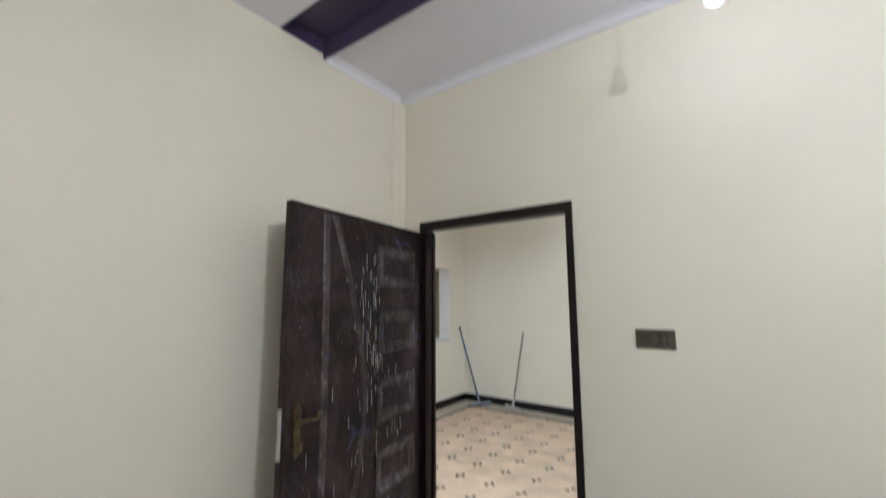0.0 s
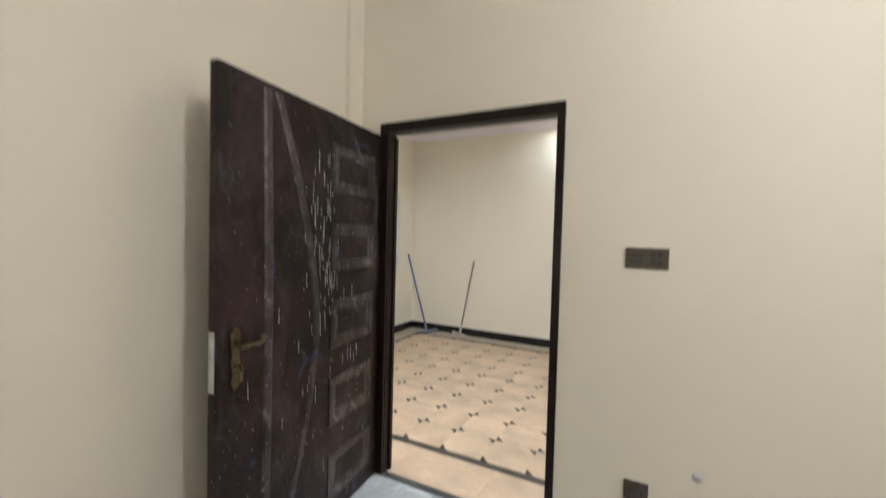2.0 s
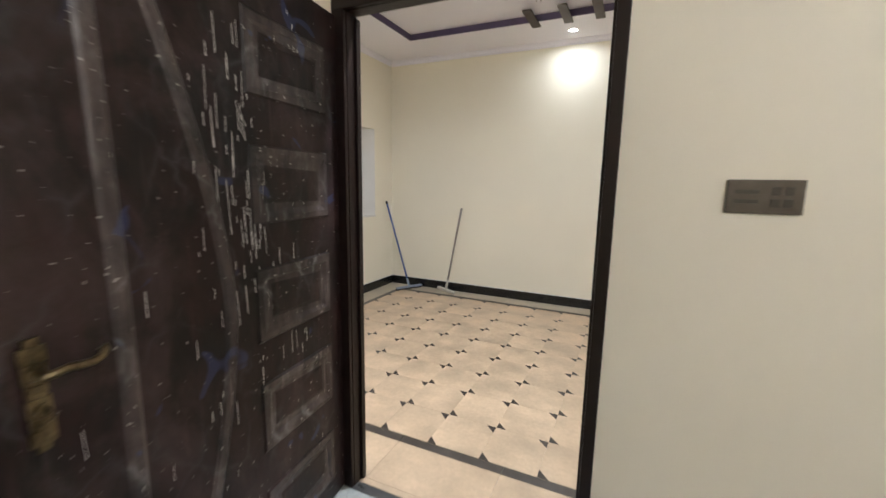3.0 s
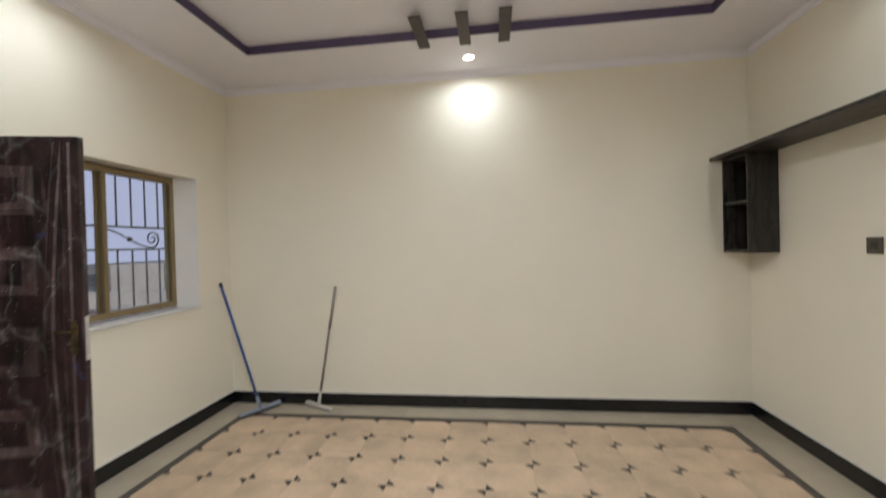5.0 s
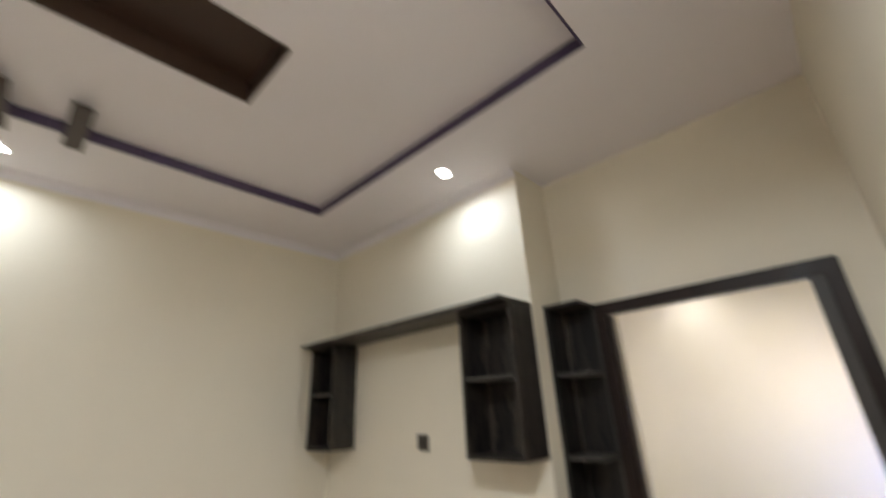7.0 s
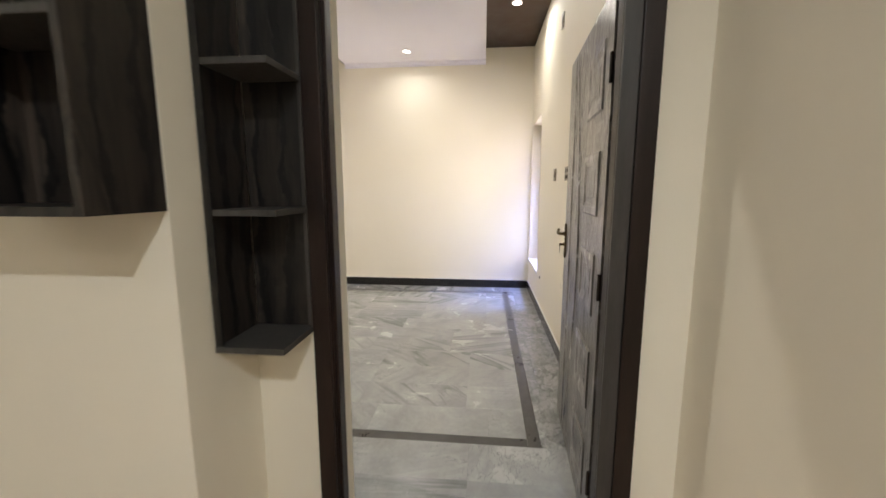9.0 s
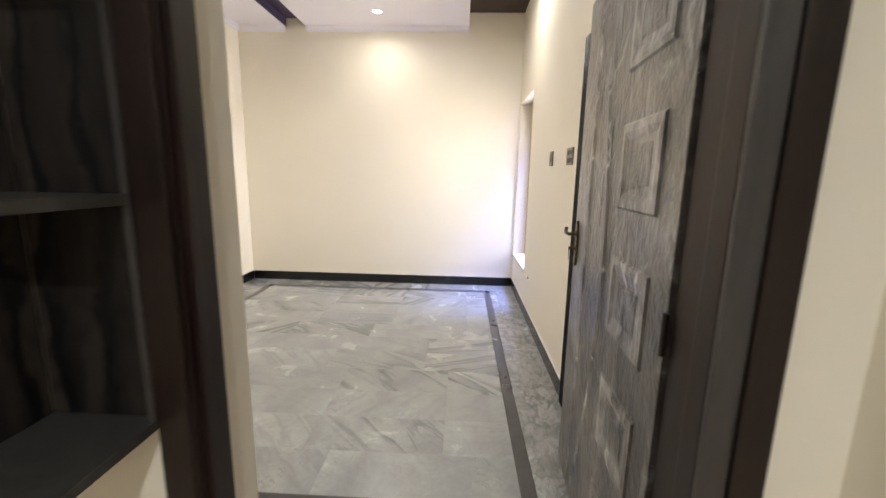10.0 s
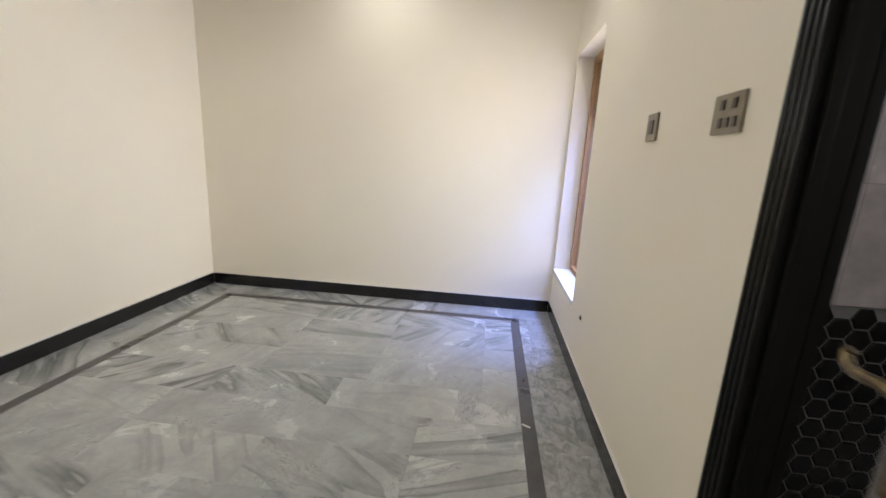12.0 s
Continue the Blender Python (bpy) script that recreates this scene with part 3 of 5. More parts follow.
quad_box(bm, XA0 + 0.002, XA1 - 0.002, GROOVE_A[3] - 0.014, GROOVE_A[3] - 0.002, ZA - 0.035, ZA + 0.0898)
quad_box(bm, XA0 + 0.002, XA1 - 0.002, GROOVE_A[2] + 0.002, GROOVE_A[2] + 0.012, ZA + 0.004, ZA + 0.0898)
quad_box(bm, XA0 + 0.001, XA0 + 0.010, GROOVE_A[2] + 0.0122, GROOVE_A[3] - 0.0142, ZA + 0.001, ZA + 0.0898)
structure("trim_hall_groove", bm, M_PURPLE, "purple painted ceiling groove with a hanging lip", "trim")
bm = slab_z(XA0 + 0.002, BROWN_A[1] - 0.002, BROWN_A[2] + 0.002, BROWN_A[3] - 0.002, ZA + 0.13, ZA + 0.16, [])
quad_box(bm, XA0 + 0.002, BROWN_A[1] - 0.002, BROWN_A[3] - 0.012, BROWN_A[3] - 0.002, ZA + 0.003, ZA + 0.1298)
quad_box(bm, BROWN_A[1] - 0.012, BROWN_A[1] - 0.002, BROWN_A[2] + 0.002, BROWN_A[3] - 0.0122, ZA + 0.003, ZA + 0.1298)
quad_box(bm, XA0 + 0.001, XA0 + 0.010, BROWN_A[2] + 0.002, BROWN_A[3] - 0.0122, ZA + 0.001, ZA + 0.1298)
structure("ceiling_hall_recess", bm, M_BROWN, "dark brown painted ceiling recess beside the wall", "ceiling")

ZC = 3.10
GROOVE_C = (XC0 + 0.5, XC1 + 0.05, 2.765, 3.02)
BROWN_C = (XC0 + 0.7, XC1 + 0.05, YN - 0.03, 0.835)
bm = slab_z(XC0, 7.13, YN - 0.06, 3.84, ZC, TOP - 0.05, [GROOVE_C, BROWN_C])
structure("ceiling_marble_room", bm, M_CEIL, "white gypsum ceiling with a purple groove and brown recess", "ceiling")
bm = slab_z(GROOVE_C[0] + 0.002, XC1 - 0.002, GROOVE_C[2] + 0.002, GROOVE_C[3] - 0.002, ZC + 0.09, ZC + 0.12, [])
quad_box(bm, GROOVE_C[0] + 0.002, XC1 - 0.002, GROOVE_C[2] + 0.002, GROOVE_C[2] + 0.014, ZC + 0.003, ZC + 0.0898)
quad_box(bm, GROOVE_C[0] + 0.002, XC1 - 0.002, GROOVE_C[3] - 0.014, GROOVE_C[3] - 0.002, ZC + 0.003, ZC + 0.0898)
structure("trim_marble_room_groove", bm, M_PURPLE, "purple painted ceiling groove", "trim")
bm = slab_z(BROWN_C[0] + 0.002, XC1 - 0.002, YN + 0.002, BROWN_C[3] - 0.002, ZC + 0.155, ZC + 0.19, [])
structure("ceiling_marble_room_recess", bm, M_BROWN, "dark brown painted ceiling recess beside the wall", "ceiling")
structure("ceiling_bath", box_bm(3.1, 4.95, -2.05, YA, 2.6, 2.7), M_CEIL, "plain white bathroom ceiling", "ceiling")
# unseen slab added over everything to block sky light
structure("roof", box_bm(-4.3, 7.4, -3.8, 4.0, TOP, TOP + 0.2), M_CEMENT, "unseen slab that keeps sky light out of the rooms", "roof")


def cornice(name, runs, z, drop=0.055, out=0.045):
    """A stepped gypsum cornice: runs of (x0, y0, x1, y1, nx, ny), the normal pointing into the room."""
    bm = bmesh.new()
    prof = [(0.001, -drop), (0.012, -drop), (0.014, -drop * 0.62), (out * 0.55, -drop * 0.35), (out * 0.6, -0.012), (out, -0.010), (out, -0.001), (0.001, -0.001)]
    for x0, y0, x1, y1, nx, ny in runs:
        a = [bm.verts.new((x0 + nx * o, y0 + ny * o, z + h)) for o, h in prof]
        b = [bm.verts.new((x1 + nx * o, y1 + ny * o, z + h)) for o, h in prof]
        n = len(prof)
        for k in range(n):
            bm.faces.new((a[k], a[(k + 1) % n], b[(k + 1) % n], b[k]))
        bm.faces.new(a[::-1])
        bm.faces.new(b)
    bmesh.ops.recalc_face_normals(bm, faces=bm.faces)
    return structure(name, bm, M_CEIL, "white moulded gypsum cornice under the ceiling", "trim")


cornice("trim_cornice", [(XB0, YF, XB1, YF, 0, -1), (XB0, YN, XB0, YF - 0.046, 1, 0), (XB1, YE, XB1, YF - 0.046, -1, 0)], ZB)
cornice("trim_hall_cornice", [(XA0, YA, XA1, YA, 0, -1), (XA0, GROOVE_A[3], XA0, YA - 0.046, 1, 0)], ZA)
cornice("trim_marble_room_cornice", [(XC1, BROWN_C[3], XC1, GROOVE_C[2], -1, 0), (XC1, GROOVE_C[3], XC1, YCF - 0.046, -1, 0), (XC0, YCF, XC1, YCF, 0, -1)], ZC)


def skirting(name, x0, x1, y0, y1):
    """A granite skirting with a thin ragged line of filler along its top."""
    ob = structure(name, box_bm(x0, x1, y0, y1, 0.001, 0.112, bevel=0.003), M_SKIRT, "polished black granite skirting along the wall", "baseboard")
    along_x = x1 - x0 > y1 - y0
    length = max(x1 - x0, y1 - y0)
    rnd = random.Random(round(length * 1000))
    bm = bmesh.new()
    n = max(2, int(length / 0.05))
    rows = []
    for k in range(n + 1):
        q = k / n
        h = 0.1125 + rnd.uniform(0.0015, 0.0055)
        c = [(x0 + (x1 - x0) * q, y, z) if along_x else (x, y0 + (y1 - y0) * q, z)
             for x, y, z in ((x0 + 0.001, y0 + 0.001, 0.1122), (x1 - 0.001, y1 - 0.001, 0.1122), (x1 - 0.001, y1 - 0.001, h), (x0 + 0.001, y0 + 0.001, h))]
        rows.append([bm.verts.new(p) for p in c])
    for a, b in zip(rows, rows[1:]):
        for k in range(4):
            bm.faces.new((a[k], a[(k + 1) % 4], b[(k + 1) % 4], b[k]))
    bm.faces.new(rows[0][::-1])
    bm.faces.new(rows[-1])
    bmesh.ops.recalc_face_normals(bm, faces=bm.faces)
    part("filler_line", bm, M_REVEAL, ob, "ragged white filler line")
    return ob


s = 0.014
skirting("baseboard", XB0 + s, XB1 - s, YF - s, YF - 0.0005)
skirting("baseboard", XB0 + 0.0005, XB0 + s, 1.67, YF - 0.0005)
skirting("baseboard", XB1 - s, XB1 - 0.0005, YE, YF - 0.0005)
skirting("baseboard", XB1 - s, XD - s, YE - s, YE - 0.0005)
skirting("baseboard", XD - s, XD - 0.0005, 1.425, YE - 0.0005)
skirting("baseboard", 0.58, XD - s, YN + 0.0005, YN + s)
skirting("baseboard", XC1 - s, XC1 - 0.0005, YN + s, YCF - s)
skirting("baseboard", XC0 + s, XC1 - s, YCF - s, YCF - 0.0005)
skirting("baseboard", 4.18, XC1 - s, YN + 0.0005, YN + s)
skirting("baseboard", XC0 + 0.0005, XC0 + s, 1.47, YCF - s)


# ---- doors ----
def nested_panel(w, h, steps):
    """A moulded panel, flat in x-z, its rim and field at the heights in steps (inset, height), rising towards -y."""
    bm = bmesh.new()
    rings = [[bm.verts.new((x, -d, z)) for x, z in ((i, i), (w - i, i), (w - i, h - i), (i, h - i))] for i, d in steps]
    for a, b in zip(rings, rings[1:]):
        for k in range(4):
            bm.faces.new((a[k], a[(k + 1) % 4], b[(k + 1) % 4], b[k]))
    bm.faces.new(rings[-1])
    bmesh.ops.recalc_face_normals(bm, faces=bm.faces)
    return bm


def lever_handle(side, way=-1):
    """Ornate backplate, curled lever, key barrel and hanging keys in one mesh, at the origin; side is the face of the leaf that it stands on, way the way along it that the lever points."""
    bm = bmesh.new()
    s = side
    quad_box(bm, -0.019, 0.019, *sorted((0.0, 0.009 * s)), -0.135, 0.080, bevel=0.004)
    for z, w, h in ((0.072, 0.026, 0.020), (0.100, 0.015, 0.012), (0.028, 0.025, 0.022), (-0.052, 0.024, 0.022), (-0.125, 0.026, 0.018), (-0.150, 0.014, 0.011), (-0.010, 0.021, 0.010), (-0.090, 0.021, 0.010)):
        quad_box(bm, -w, w, *sorted((0.0, 0.013 * s)), z - h, z + h, bevel=0.007)
    rod(bm, (0, 0.010 * s, 0.03), (0, 0.020 * s, 0.03), 0.021, 0.016, sides=18)
    rod(bm, (0, 0.018 * s, 0.03), (0, 0.055 * s, 0.03), 0.011)
    tube(bm, [(0.004, 0.052 * s, 0.03), (-0.012, 0.060 * s, 0.033), (-0.035, 0.061 * s, 0.037), (-0.065, 0.058 * s, 0.031), (-0.092, 0.054 * s, 0.028), (-0.112, 0.050 * s, 0.034), (-0.122, 0.046 * s, 0.046), (-0.118, 0.043 * s, 0.055)], 0.0105, 10)
    if way > 0:
        for v in bm.verts:
            v.co.x = -v.co.x
        bmesh.ops.reverse_faces(bm, faces=bm.faces[:])
    rod(bm, (0, 0.010 * s, -0.055), (0, 0.024 * s, -0.055), 0.013)
    quad_box(bm, -0.002, 0.002, *sorted((0.02 * s, 0.05 * s)), -0.064, -0.046, bevel=0.001)
    tube(bm, [(0.011 * math.sin(a * math.tau / 10), 0.046 * s, -0.068 - 0.011 * math.cos(a * math.tau / 10)) for a in range(10)], 0.0016, 6)
    quad_box(bm, -0.009, 0.009, *sorted((0.044 * s, 0.0465 * s)), -0.125, -0.077, bevel=0.0015)
    return bm


def band(height, u_mid, u_end, width, face_y, s, wrapped):
    """A flat raised moulding that bows towards the hinge at mid-height; its sloping edges, or all of it where wrapped, take the second material."""
    bm = bmesh.new()
    rows = []
    n = 24
    for j in range(n + 1):
        q = j / n
        u = u_mid + (u_end - u_mid) * abs(2 * q - 1) ** 1.6
        z = 0.03 + q * (height - 0.06)
        rows.append([bm.verts.new((u + o, face_y + h * s, z)) for o, h in ((-width / 2, -0.001), (-width / 2 + 0.012, 0.006), (width / 2 - 0.012, 0.006), (width / 2, -0.001))])
    for a, b in zip(rows, rows[1:]):
        for k in range(3):
            f = bm.faces.new((a[k], a[k + 1], b[k + 1], b[k]))
            f.material_index = 1 if wrapped or k != 1 else 0
    bmesh.ops.recalc_face_normals(bm, faces=bm.faces)
    if (bm.faces[:][0].normal.y > 0) != (s > 0):
        bmesh.ops.reverse_faces(bm, faces=bm.faces[:])
    return bm


def paint_drips(face_y, s, spots):
    """Thin runs of white paint: spots of (count, u, z, spread of u, spread of z, longest)."""
    bm = bmesh.new()
    rnd = random.Random(5)
    for count, cu, cz, su, sz, longest in spots:
        for _ in range(count):
            u, z = rnd.gauss(cu, su), rnd.gauss(cz, sz)
            ln, w = rnd.uniform(0.02, longest * 1.5) * rnd.uniform(0.35, 1.0), rnd.uniform(0.0008, 0.0016)
            lean = rnd.uniform(-0.05, 0.02) * ln
            rows = []
            for q, k in ((0.0, 0.4), (0.15, 0.9), (0.75, 0.7), (0.93, 1.25), (1.0, 0.5)):
                c = u + lean * q
                rows.append([bm.verts.new((c + o * w * k, face_y + h * s, z - q * ln)) for o, h in ((-1, 0.0003), (0, 0.0014), (1, 0.0003))])
            for a, b in zip(rows, rows[1:]):
                for k in range(2):
                    bm.faces.new((a[k], a[k + 1], b[k + 1], b[k]))
    return bm


def door_leaf(parent, m, width, height, material, film, faces, handle_u=None, handle_face=1, handle_z=1.03, lever=-1, handle_size=0.85, panels=(0.075, 0.36), bows=((0.52, 0.75), (0.785, 0.80)), wrapped=True):
    """A moulded door leaf: hinge at the origin, width along x, faces at y = 0 and -0.04. panels: start and width of the panel column; bows: the mouldings, at mid-height and at the ends, all as shares of the width."""
    th = 0.04
    leaf = part("leaf", box_bm(0.0, width, -th, 0.0, 0.008, height, bevel=0.004), material, parent)
    leaf.matrix_basis = m
    n = 5
    pitch = (height - 0.10) / n
    ph, pw, x0 = pitch * 0.64, panels[1] * width, panels[0] * width
    for s in faces:
        flip = Matrix.Rotation(math.pi, 4, "Z") if s > 0 else Matrix.Identity(4)
        base_y = 0.0 if s > 0 else -th
        for i in range(n):
            bm = nested_panel(pw, ph, [(0, -0.001), (0.008, 0.006), (0.030, 0.007), (0.052, 0.001), (0.066, 0.001), (0.080, 0.003)])
            mm = Matrix.Translation((x0 + (pw if s > 0 else 0.0), base_y, 0.10 + i * pitch)) @ flip
            for v in list(bm.verts)[8:]:
                v.co.x += random.uniform(-0.007, 0.007)
                v.co.z += random.uniform(-0.010, 0.010)
            # rim faces take the paler film, their caught light painted
            for fc in list(bm.faces)[4:16]:
                fc.material_index = 1
            for v in bm.verts:
                v.co = mm @ v.co
            part("panel", bm, [material, film], leaf)
        for mid, end in bows:
            part("moulding", band(height, mid * width, end * width, 0.050, base_y, s, wrapped), [material, film], leaf)
    if handle_u is not None:
        y = 0.0 if handle_face > 0 else -th
        h = part("door_handle", lever_handle(handle_face, lever), M_BRASS, leaf, "antique brass lever handle with a key", smooth=False)
        h.matrix_basis = pose(handle_u, y, handle_z) @ Matrix.Scale(handle_size, 4)
        part("lock_plate", box_bm(width - 0.0005, width + 0.004, -0.032, -0.008, handle_z - 0.13, handle_z + 0.09, bevel=0.001), M_STEEL, leaf, "pale metal lock plate on the door's edge")
    for z in (0.25, 1.05, 1.82):
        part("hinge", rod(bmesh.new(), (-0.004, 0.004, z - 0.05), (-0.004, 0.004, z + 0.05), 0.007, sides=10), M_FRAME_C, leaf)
    return leaf


door = thing("door_1", pose(-0.52, YA, 0), "dark brown film-wrapped wooden door, open, in a dark frame", "door")
door["kind"] = "structure"


def local(bm, ox, oy):
    for v in bm.verts:
        v.co.x -= ox
        v.co.y -= oy
    return bm


def frame_x(parent, ox, oy, x0, x1, zt, front, back, arch, w0, w1, material, fluted=False, arch_side=-1):
    """A door frame in a wall along x: linings through the wall, and an architrave on the face arch_side."""
    for a, b in ((x0 - 0.043, x0), (x1, x1 + 0.018)):
        part("jamb", local(box_bm(a, b, front + 0.001, back - 0.001, 0.001, zt, bevel=0.003), ox, oy), material, parent)
        part("stop", local(box_bm(*((b - 0.001, b + 0.012) if b == x0 else (a - 0.012, a + 0.001)), front + 0.05, front + 0.075, 0.002, zt - 0.013, bevel=0.002), ox, oy), material, parent)
    part("head", local(box_bm(x0 - 0.043, x1 + 0.018, front + 0.001, back - 0.001, zt + 0.0005, zt + 0.043, bevel=0.003), ox, oy), material, parent)
    ya, yb = (front - arch, front - 0.001) if arch_side < 0 else (back + 0.001, back + arch)
    for a, b in ((x0 - w0, x0 - 0.002), (x1 + 0.002, x1 + w1)):
        part("architrave", local(box_bm(a, b, ya, yb, 0.001, zt + 0.0585, bevel=0.004), ox, oy), material, parent)
        if fluted:
            n = 4
            for i in range(n):
                c = a + (b - a) * (i + 0.5) / n
                y = ya if arch_side < 0 else yb
                part("flute", local(rod(bmesh.new(), (c, y, 0.01), (c, y, zt + 0.07), (b - a) / n * 0.36, sides=8), ox, oy), material, parent, smooth=True)
    part("architrave", local(box_bm(x0 - w0 + 0.001, x1 + w1 - 0.001, ya - 0.002 * (arch_side < 0), yb + 0.002 * (arch_side > 0), zt + 0.002, zt + 0.060, bevel=0.004), ox, oy), material, parent)


frame_x(door, -0.52, YA, -0.54, 0.455, 2.09, YA, YN, 0.018, 0.06, 0.041, M_FRAME)
leaf_turn = math.degrees(math.atan2(-1.13, 0.131))
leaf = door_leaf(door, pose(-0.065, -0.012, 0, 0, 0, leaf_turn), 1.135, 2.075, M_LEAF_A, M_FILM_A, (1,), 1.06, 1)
part("paint_drips", paint_drips(0.0, 1, ((30, 0.55, 1.60, 0.06, 0.12, 0.10), (30, 0.50, 1.40, 0.05, 0.10, 0.11), (26, 0.48, 1.05, 0.16, 0.24, 0.10), (50, 0.50, 1.0, 0.26, 0.50, 0.07), (8, 0.28, 1.90, 0.06, 0.06, 0.10))), M_DRIP, leaf, "thin runs of white paint")

# the doorway to the marble room: frame on the tiled room's side, plaster reveal behind it
door2 = thing("door_2", pose(XD, 0.42, 0), "film-wrapped wooden door with painted pale sheen, wide open, in a brown frame", "door")
door2["kind"] = "structure"
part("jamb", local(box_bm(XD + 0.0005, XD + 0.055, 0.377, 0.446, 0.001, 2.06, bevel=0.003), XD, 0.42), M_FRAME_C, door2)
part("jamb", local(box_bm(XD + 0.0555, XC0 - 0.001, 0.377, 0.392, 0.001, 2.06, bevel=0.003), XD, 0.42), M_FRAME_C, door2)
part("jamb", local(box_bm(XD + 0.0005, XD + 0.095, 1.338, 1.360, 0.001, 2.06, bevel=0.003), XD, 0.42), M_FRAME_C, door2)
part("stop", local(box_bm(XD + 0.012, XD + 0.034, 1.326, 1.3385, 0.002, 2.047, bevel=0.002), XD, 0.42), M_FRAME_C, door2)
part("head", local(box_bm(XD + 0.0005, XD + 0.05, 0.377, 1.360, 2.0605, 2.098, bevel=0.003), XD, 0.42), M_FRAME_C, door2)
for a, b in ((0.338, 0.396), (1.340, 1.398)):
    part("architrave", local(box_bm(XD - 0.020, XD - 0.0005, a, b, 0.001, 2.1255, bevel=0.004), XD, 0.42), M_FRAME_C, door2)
part("lining", local(box_bm(XD - 0.012, XD - 0.0005, 0.3965, 0.446, 0.001, 2.058, bevel=0.003), XD, 0.42), M_LINING, door2, "greyish inner edge of the frame")
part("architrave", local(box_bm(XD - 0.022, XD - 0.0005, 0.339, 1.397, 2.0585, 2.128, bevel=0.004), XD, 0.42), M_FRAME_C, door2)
leaf = door_leaf(door2, pose(0.235, -0.018, 0, 0, 0, -3.4), 0.98, 2.10, M_LEAF_C, M_FILM_C, (1,), 0.925, 1, 1.125, 1, 0.74, panels=(0.11, 0.31), wrapped=False)
part("paint_drips", paint_drips(0.0, 1, ((26, 0.62, 1.75, 0.08, 0.14, 0.13), (24, 0.70, 1.1, 0.14, 0.40, 0.05))), M_FILM_C, leaf, "thin pale runs of paint")

# the bathroom's doorway
door3 = thing("door_3", pose(4.105, YN, 0), "black fluted frame of the bathroom doorway", "door frame")
door3["kind"] = "structure"
frame_x(door3, 4.105, YN, 3.245, 4.085, 2.065, YA, YN, 0.024, 0.06, 0.084, M_BLACKFR, True, 1)

part("lining", local(box_bm(4.084, 4.104, YA - 0.03, YA - 0.0005, 0.001, 2.10, bevel=0.003), 4.105, YN), M_BLACKFR, door3)

# the doorway in the window wall
door4 = thing("door_4", pose(XB0, 1.60, 0), "maroon film-wrapped wooden door, half open, at the window wall", "door")
door4["kind"] = "structure"
for a, b in ((0.721, 0.76), (1.62, 1.659)):
    part("jamb", local(box_bm(XB0 - 0.215, XB0 - 0.10, a, b, 0.001, 2.08, bevel=0.003), XB0, 1.60), M_FRAME, door4)
part("head", local(box_bm(XB0 - 0.215, XB0 - 0.10, 0.721, 1.659, 2.0805, 2.119, bevel=0.003), XB0, 1.60), M_FRAME, door4)
door_leaf(door4, pose(-0.20, 0.0, 0, 0, 0, 15.0), 0.735, 2.06, M_LEAF_B, M_FILM_B, (-1,), 0.695, -1, 1.08, -1, 0.62, panels=(0.33, 0.40), bows=((0.79, 0.88), (0.91, 0.92)), wrapped=False)


# ---- shelves on the tiled room's east side ----
def open_box(name, x0, x1, y0, y1, z0, z1, shelves, label, group):
    """A wall box, open towards -x, with a back, sides, top, bottom and shelves."""
    w = 0.02
    th = thing(name, pose(x1, (y0 + y1) / 2, z0), label, "shelf", group)
    o = (x1, (y0 + y1) / 2, z0)

    def p(n, mat_, *b):
        bm = box_bm(*b, bevel=0.002)
        for v in bm.verts:
            v.co -= Vector(o)
        return part(n, bm, mat_, th)

    p("back", M_SHELF, x1 - 0.014, x1 - 0.002, y0 + w, y1 - w, z0 + w, z1 - w)
    p("side", M_SHELF, x0, x1 - 0.002, y0, y0 + w - 0.0005, z0, z1)
    p("side", M_SHELF, x0, x1 - 0.002, y1 - w + 0.0005, y1, z0, z1)
    p("top", M_SHELF, x0, x1 - 0.002, y0 + w, y1 - w, z1 - w, z1)
    p("bottom", M_SHELF, x0, x1 - 0.002, y0 + w, y1 - w, z0, z0 + w)
    for z in shelves:
        p("shelf", M_EDGE, x0 + 0.006, x1 - 0.015, y0 + w, y1 - w, z - 0.009, z + 0.009)
    return th


open_box("wall_box_shelf", 1.89, XB1, 3.27, 3.605, 1.357, 2.112, [1.75], "charcoal plank-patterned open box shelf on the wall", "media wall boxes")
open_box("wall_box_shelf", 1.89, XB1, 1.612, 1.972, 1.357, 2.112, [1.745], "charcoal plank-patterned open box shelf at the wall's corner", "media wall boxes")
board = part("long_wall_shelf", box_bm(1.800, XB1 - 0.002, 1.612, YF - 0.003, 2.1135, 2.138, bevel=0.003), M_SHELF)
tagged(board, "long charcoal board over the two box shelves, under the ceiling", "shelf")

corner = thing("corner_shelf", pose(XD, YE, 0.935), "tall charcoal corner shelf with open sides beside the door frame", "shelf")


def cp(n, mat_, *b):
    bm = box_bm(*b, bevel=0.002)
    for v in bm.verts:
        v.co -= Vector((XD, YE, 0.935))
    return part(n, bm, mat_, corner)


CX0, CY0 = 2.225, 1.398
cp("back", M_SHELF, XD - 0.012, XD - 0.002, CY0 + 0.002, YE - 0.014, 0.955, 2.11)
cp("back", M_SHELF, CX0 + 0.002, XD - 0.0125, YE - 0.0135, YE - 0.002, 0.955, 2.11)
cp("stile", M_SHELF, CX0, CX0 + 0.012, YE - 0.026, YE - 0.014, 0.955, 2.11)
cp("stile", M_LINING, XD - 0.026, XD - 0.0125, CY0, CY0 + 0.012, 0.955, 2.11)
cp("top", M_SHELF, CX0, XD - 0.002, CY0, YE - 0.002, 2.1105, 2.13)
cp("bottom", M_EDGE, CX0, XD - 0.002, CY0, YE - 0.002, 0.935, 0.9545)
